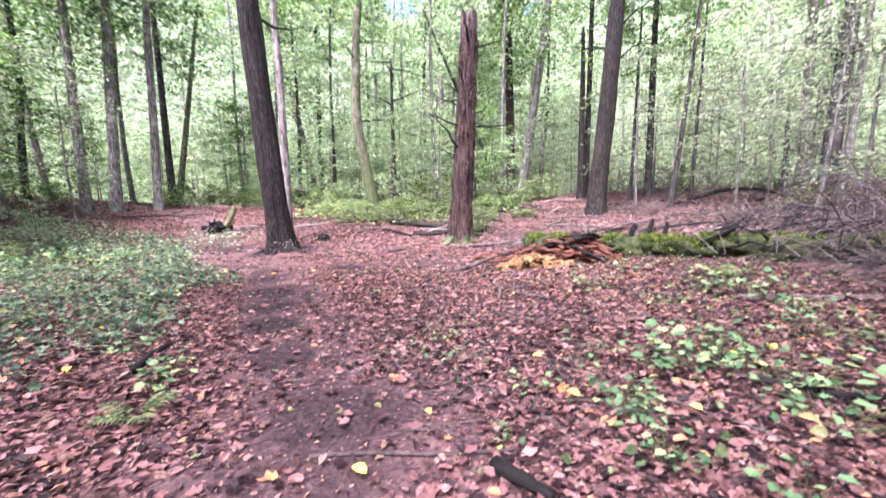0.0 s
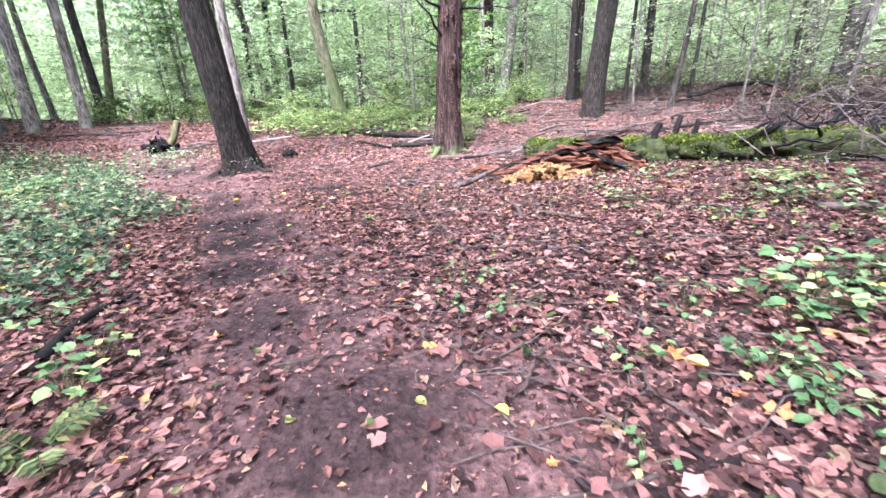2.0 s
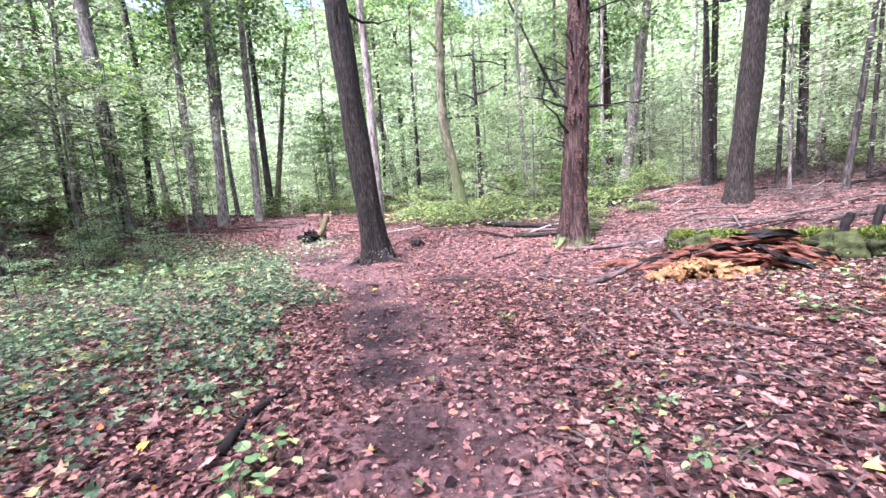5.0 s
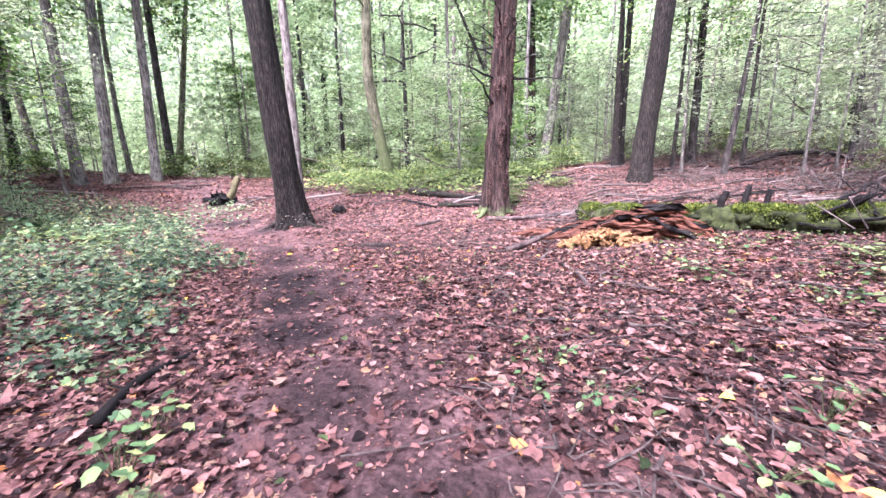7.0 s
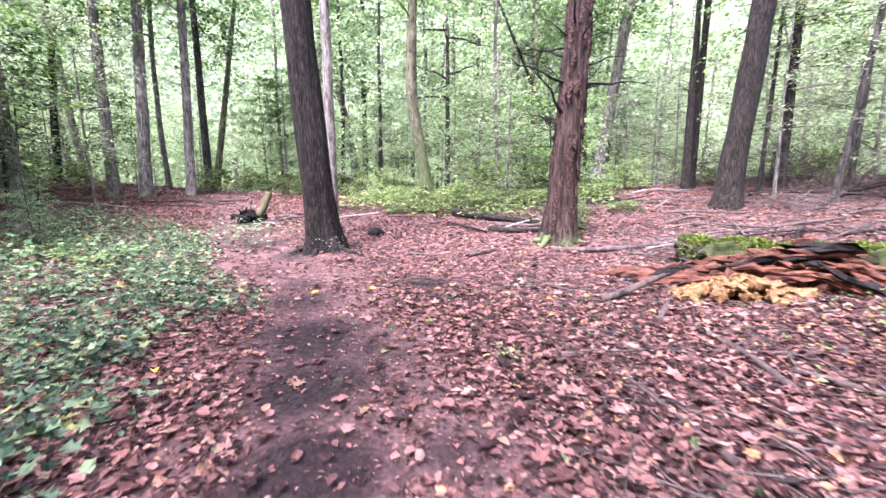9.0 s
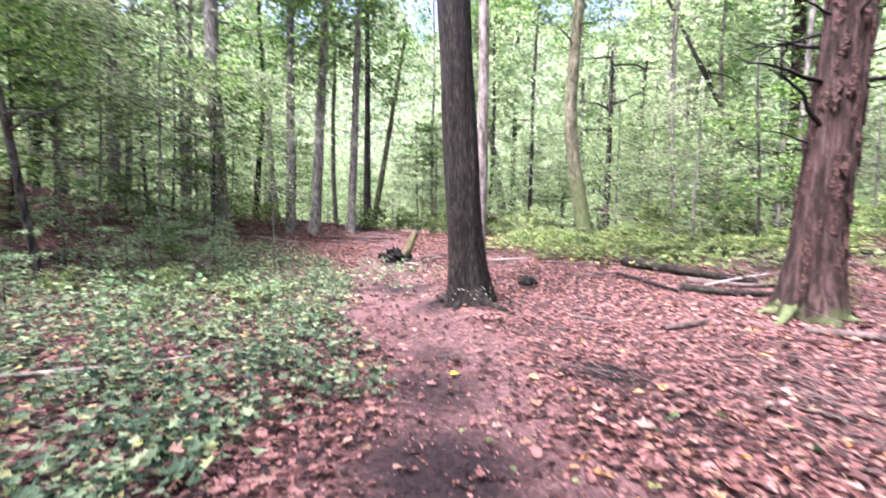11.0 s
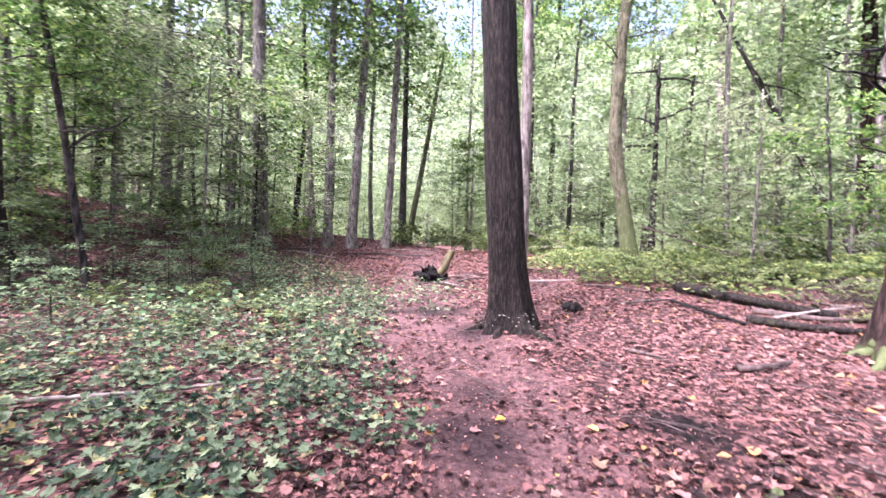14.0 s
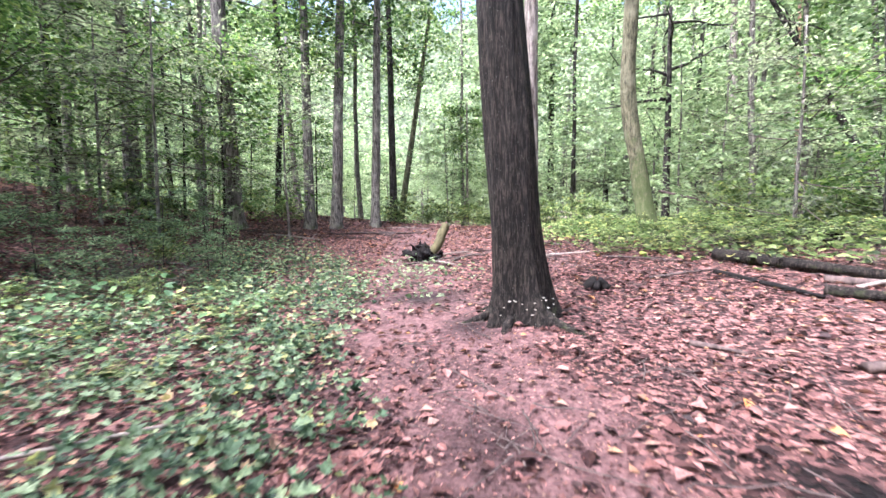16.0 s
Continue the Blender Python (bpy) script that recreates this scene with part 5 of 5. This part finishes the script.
for i, (x, y, n, leaf, high, spread) in enumerate((
    (1.58, 2.9, 18, 0.115, 0.22, 0.24), (1.85, 3.0, 20, 0.115, 0.24, 0.26), (2.12, 3.12, 18, 0.11, 0.2, 0.26), (1.15, 2.55, 20, 0.075, 0.16, 0.18), (1.16, 2.32, 18, 0.07, 0.14, 0.16), (3.38, 4.62, 26, 0.12, 0.24, 0.35),
    (3.1, 4.75, 16, 0.10, 0.2, 0.25), (0.63, 2.77, 9, 0.07, 0.10, 0.14), (2.1, 2.15, 24, 0.09, 0.2, 0.32), (2.2, 2.55, 20, 0.09, 0.2, 0.3), (1.1, 1.94, 14, 0.07, 0.14, 0.15), (2.04, 2.7, 16, 0.08, 0.18, 0.25), (2.7, 2.2, 22, 0.1, 0.22, 0.35),
    (1.97, 5.44, 14, 0.09, 0.14, 0.22), (1.13, 3.1, 10, 0.09, 0.2, 0.14), (0.0, 3.8, 12, 0.06, 0.12, 0.18), (0.17, 3.3, 10, 0.06, 0.12, 0.16), (-0.2, 3.4, 8, 0.055, 0.10, 0.14), (-2.1, 3.1, 12, 0.09, 0.2, 0.15), (-2.04, 2.84, 12, 0.1, 0.2, 0.15),
    (-2.75, 3.6, 9, 0.08, 0.12, 0.14), (2.4, 4.44, 10, 0.08, 0.13, 0.18), (3.0, 3.2, 20, 0.10, 0.2, 0.35), (3.4, 3.9, 18, 0.1, 0.2, 0.35), (1.5, 1.6, 14, 0.08, 0.15, 0.2), (2.9, 6.3, 14, 0.09, 0.16, 0.3), (-8.4, 8.2, 22, 0.17, 0.5, 0.5), (-9.1, 7.4, 22, 0.18, 0.55, 0.55), (-7.7, 7.7, 16, 0.14, 0.4, 0.4), (-7.0, 8.5, 14, 0.13, 0.35, 0.4), (-6.3, 6.7, 12, 0.12, 0.3, 0.35), (-8.6, 9.3, 18, 0.15, 0.45, 0.5), (-9.8, 8.4, 20, 0.16, 0.5, 0.55), (-10.4, 6.6, 20, 0.17, 0.5, 0.55), (-0.9, 5.6, 7, 0.05, 0.08, 0.12), (0.4, 2.2, 6, 0.05, 0.08, 0.1))):
    plant(x, y, int(n * 1.6), leaf * 0.74, high, spread * 1.1, 800 + i)


def patches(x, y):
    d = np.clip((x - 0.6) / 3.0, 0, 1) * 0.22 * (0.5 + 0.5 * np.sin(x * 2.3 + 1.0) * np.sin(y * 1.9))
    return np.clip(d + 0.012, 0, 1)


floor_leaves("green_plants", scatter(20000, -2.6, 5.0, 1.0, 7.5, patches), 0.05, 0.12, 0.4, M_SHRUB, "small green woodland plants in the litter", "plants", 0.85)


def twig_litter():
    """Thin dead twigs strewn over the litter."""
    out = []
    for i in range(2400):
        x, y = ((R.uniform(-0.6, 5.0), R.uniform(2.2, 9.0)), (R.uniform(-7, 7), R.uniform(7, 16)), (R.uniform(1.0, 11.0), R.uniform(8.0, 16)))[i % 3]
        a, n = R.uniform(0, 6.3), R.uniform(0.06, 0.34) * (1.7 if i % 7 == 0 else 1.0)
        p = [(x + s * n * math.cos(a) + R.gauss(0, 0.02), y + s * n * math.sin(a) + R.gauss(0, 0.02)) for s in (-1, -0.3, 0.4, 1)]
        out.append(tube([(u, v, float(floor_z(u, v)) + 0.012 + R.uniform(0, 0.03)) for u, v in p], (0.006 * R.uniform(0.4, 1.4), 0.005, 0.004, 0.0015), 4))
    tagged(new("twig_litter", mesh_from("twig_litter", *join(out), M_TWIG)), "thin dead twigs strewn over the leaf litter", "twigs", kind="stuff")


twig_litter()
floor_leaves("low_plants", scatter(9000, -6, 3, 13.5, 21, lambda x, y: np.clip((y - 13.2 - 0.35 * np.abs(x + 1)) / 3, 0, 1)), 0.12, 0.3, 0.4, M_SHRUB, "thick low green plants under the far trees", "plants", 0.8)


def bank_plants(x, y):
    return np.clip(0.3 + 0.6 * np.sin(x * 1.9 + 1.3 * np.sin(y * 1.4)) * np.sin(y * 2.1 - 0.6 * x), 0, 1) * np.clip((-4.6 - x) / 2.0, 0, 1)


floor_leaves("low_plants", scatter(17000, -14, -5, 3.0, 12.5, bank_plants), 0.085, 0.32, 0.4, M_SEED, "small dull green plants and seedlings on the bank", "plants", 0.6, False)


def fern(x, y, s, seed):
    g = np.random.default_rng(seed)
    thing = empty("broad_leaved_plant", x, y, float(floor_z(x, y)), "low plant with arching rows of pale green leaflets", "plant", "leafy plants")
    for i in range(5):
        a = i * 1.26 + g.random()
        t = np.linspace(0.15, 1, 11)
        out = np.stack([np.cos(a) * t * 0.45, np.sin(a) * t * 0.45, 0.42 * t - 0.28 * t ** 2 + 0.02], axis=1) * s
        acr = np.array((-np.sin(a), np.cos(a), 0))
        c = np.concatenate([out, out])
        ah = np.concatenate([np.tile(acr + np.array((np.cos(a), np.sin(a), -0.1)) * 0.5, (11, 1)), np.tile(-acr + np.array((np.cos(a), np.sin(a), -0.1)) * 0.5, (11, 1))])
        ln = np.concatenate([np.sin(np.pi * (0.15 + 0.8 * t))] * 2) * 0.15 * s
        lv, lf = blades(c, ah, np.array((0, 0, 1.0)) + g.normal(0, 0.15, (22, 3)), ln, ln * 0.42, 0.15)
        tv, tf = tube(out, np.linspace(0.004, 0.0015, 11), 3)
        v, f = join(((lv, lf), (tv, tf)))
        part("frond", mesh_from("frond", v, f, M_SHRUB), thing)


for i, (x, y, s) in enumerate(((-8.1, 8.7, 1.0), (-7.2, 8.6, 0.9), (-6.6, 8.0, 0.8), (-7.9, 7.4, 0.9), (-6.2, 7.2, 0.7), (-7.6, 9.6, 0.8), (-8.9, 9.4, 0.9), (3.7, 5.4, 0.8), (-4.7, 4.4, 0.7), (-1.85, 2.45, 0.55))):
    fern(x, y, s, i)

for i, (x, y) in enumerate(((0.82, 3.26), (-2.36, 7.45), (-0.34, 1.91), (0.9, 2.59), (-0.09, 2.47), (2.2, 2.95), (2.5, 3.1), (-3.6, 4.3), (-2.9, 3.1), (-4.5, 5.5), (1.5, 2.3), (-3.05, 7.2), (-3.3, 5.2))):
    c = np.array(((0, 0, 0.0),))
    s = np.array((R.uniform(0.07, 0.1),))
    v, f = blades(c, np.array(((1.0, 0, 0.15),)), np.array(((0.1, 0.1, 1.0),)), s, s * 0.7, 0.3, True)
    leaf = new("yellow_leaf", mesh_from("yellow_leaf", v, f, M_YELLOW))
    leaf.matrix_world = place(x, y, float(floor_z(x, y)) + 0.03, R.uniform(0, 360))
    tagged(leaf, "bright yellow fallen leaf on the litter", "leaf", "yellow leaves")

floor_thing = bpy.data.objects["ground"]
placed = 0
while placed < 290:
    x, y = R.uniform(-4.2, 3.2), R.uniform(1.2, 9.0)
    if R.random() > 0.15 + 0.85 * float(litter(np.array(x), np.array(y))) or math.hypot(x, y - 1) > 9:
        continue
    s = R.uniform(0.055, 0.115)
    part("fallen_leaf", DEAD_LEAVES[placed % 6], floor_thing, at=Matrix.LocRotScale((x, y, float(floor_z(x, y)) + 0.022), Euler((R.gauss(0, 0.12), R.gauss(0, 0.12), R.uniform(0, 6.3))), (s, s, s)))
    placed += 1
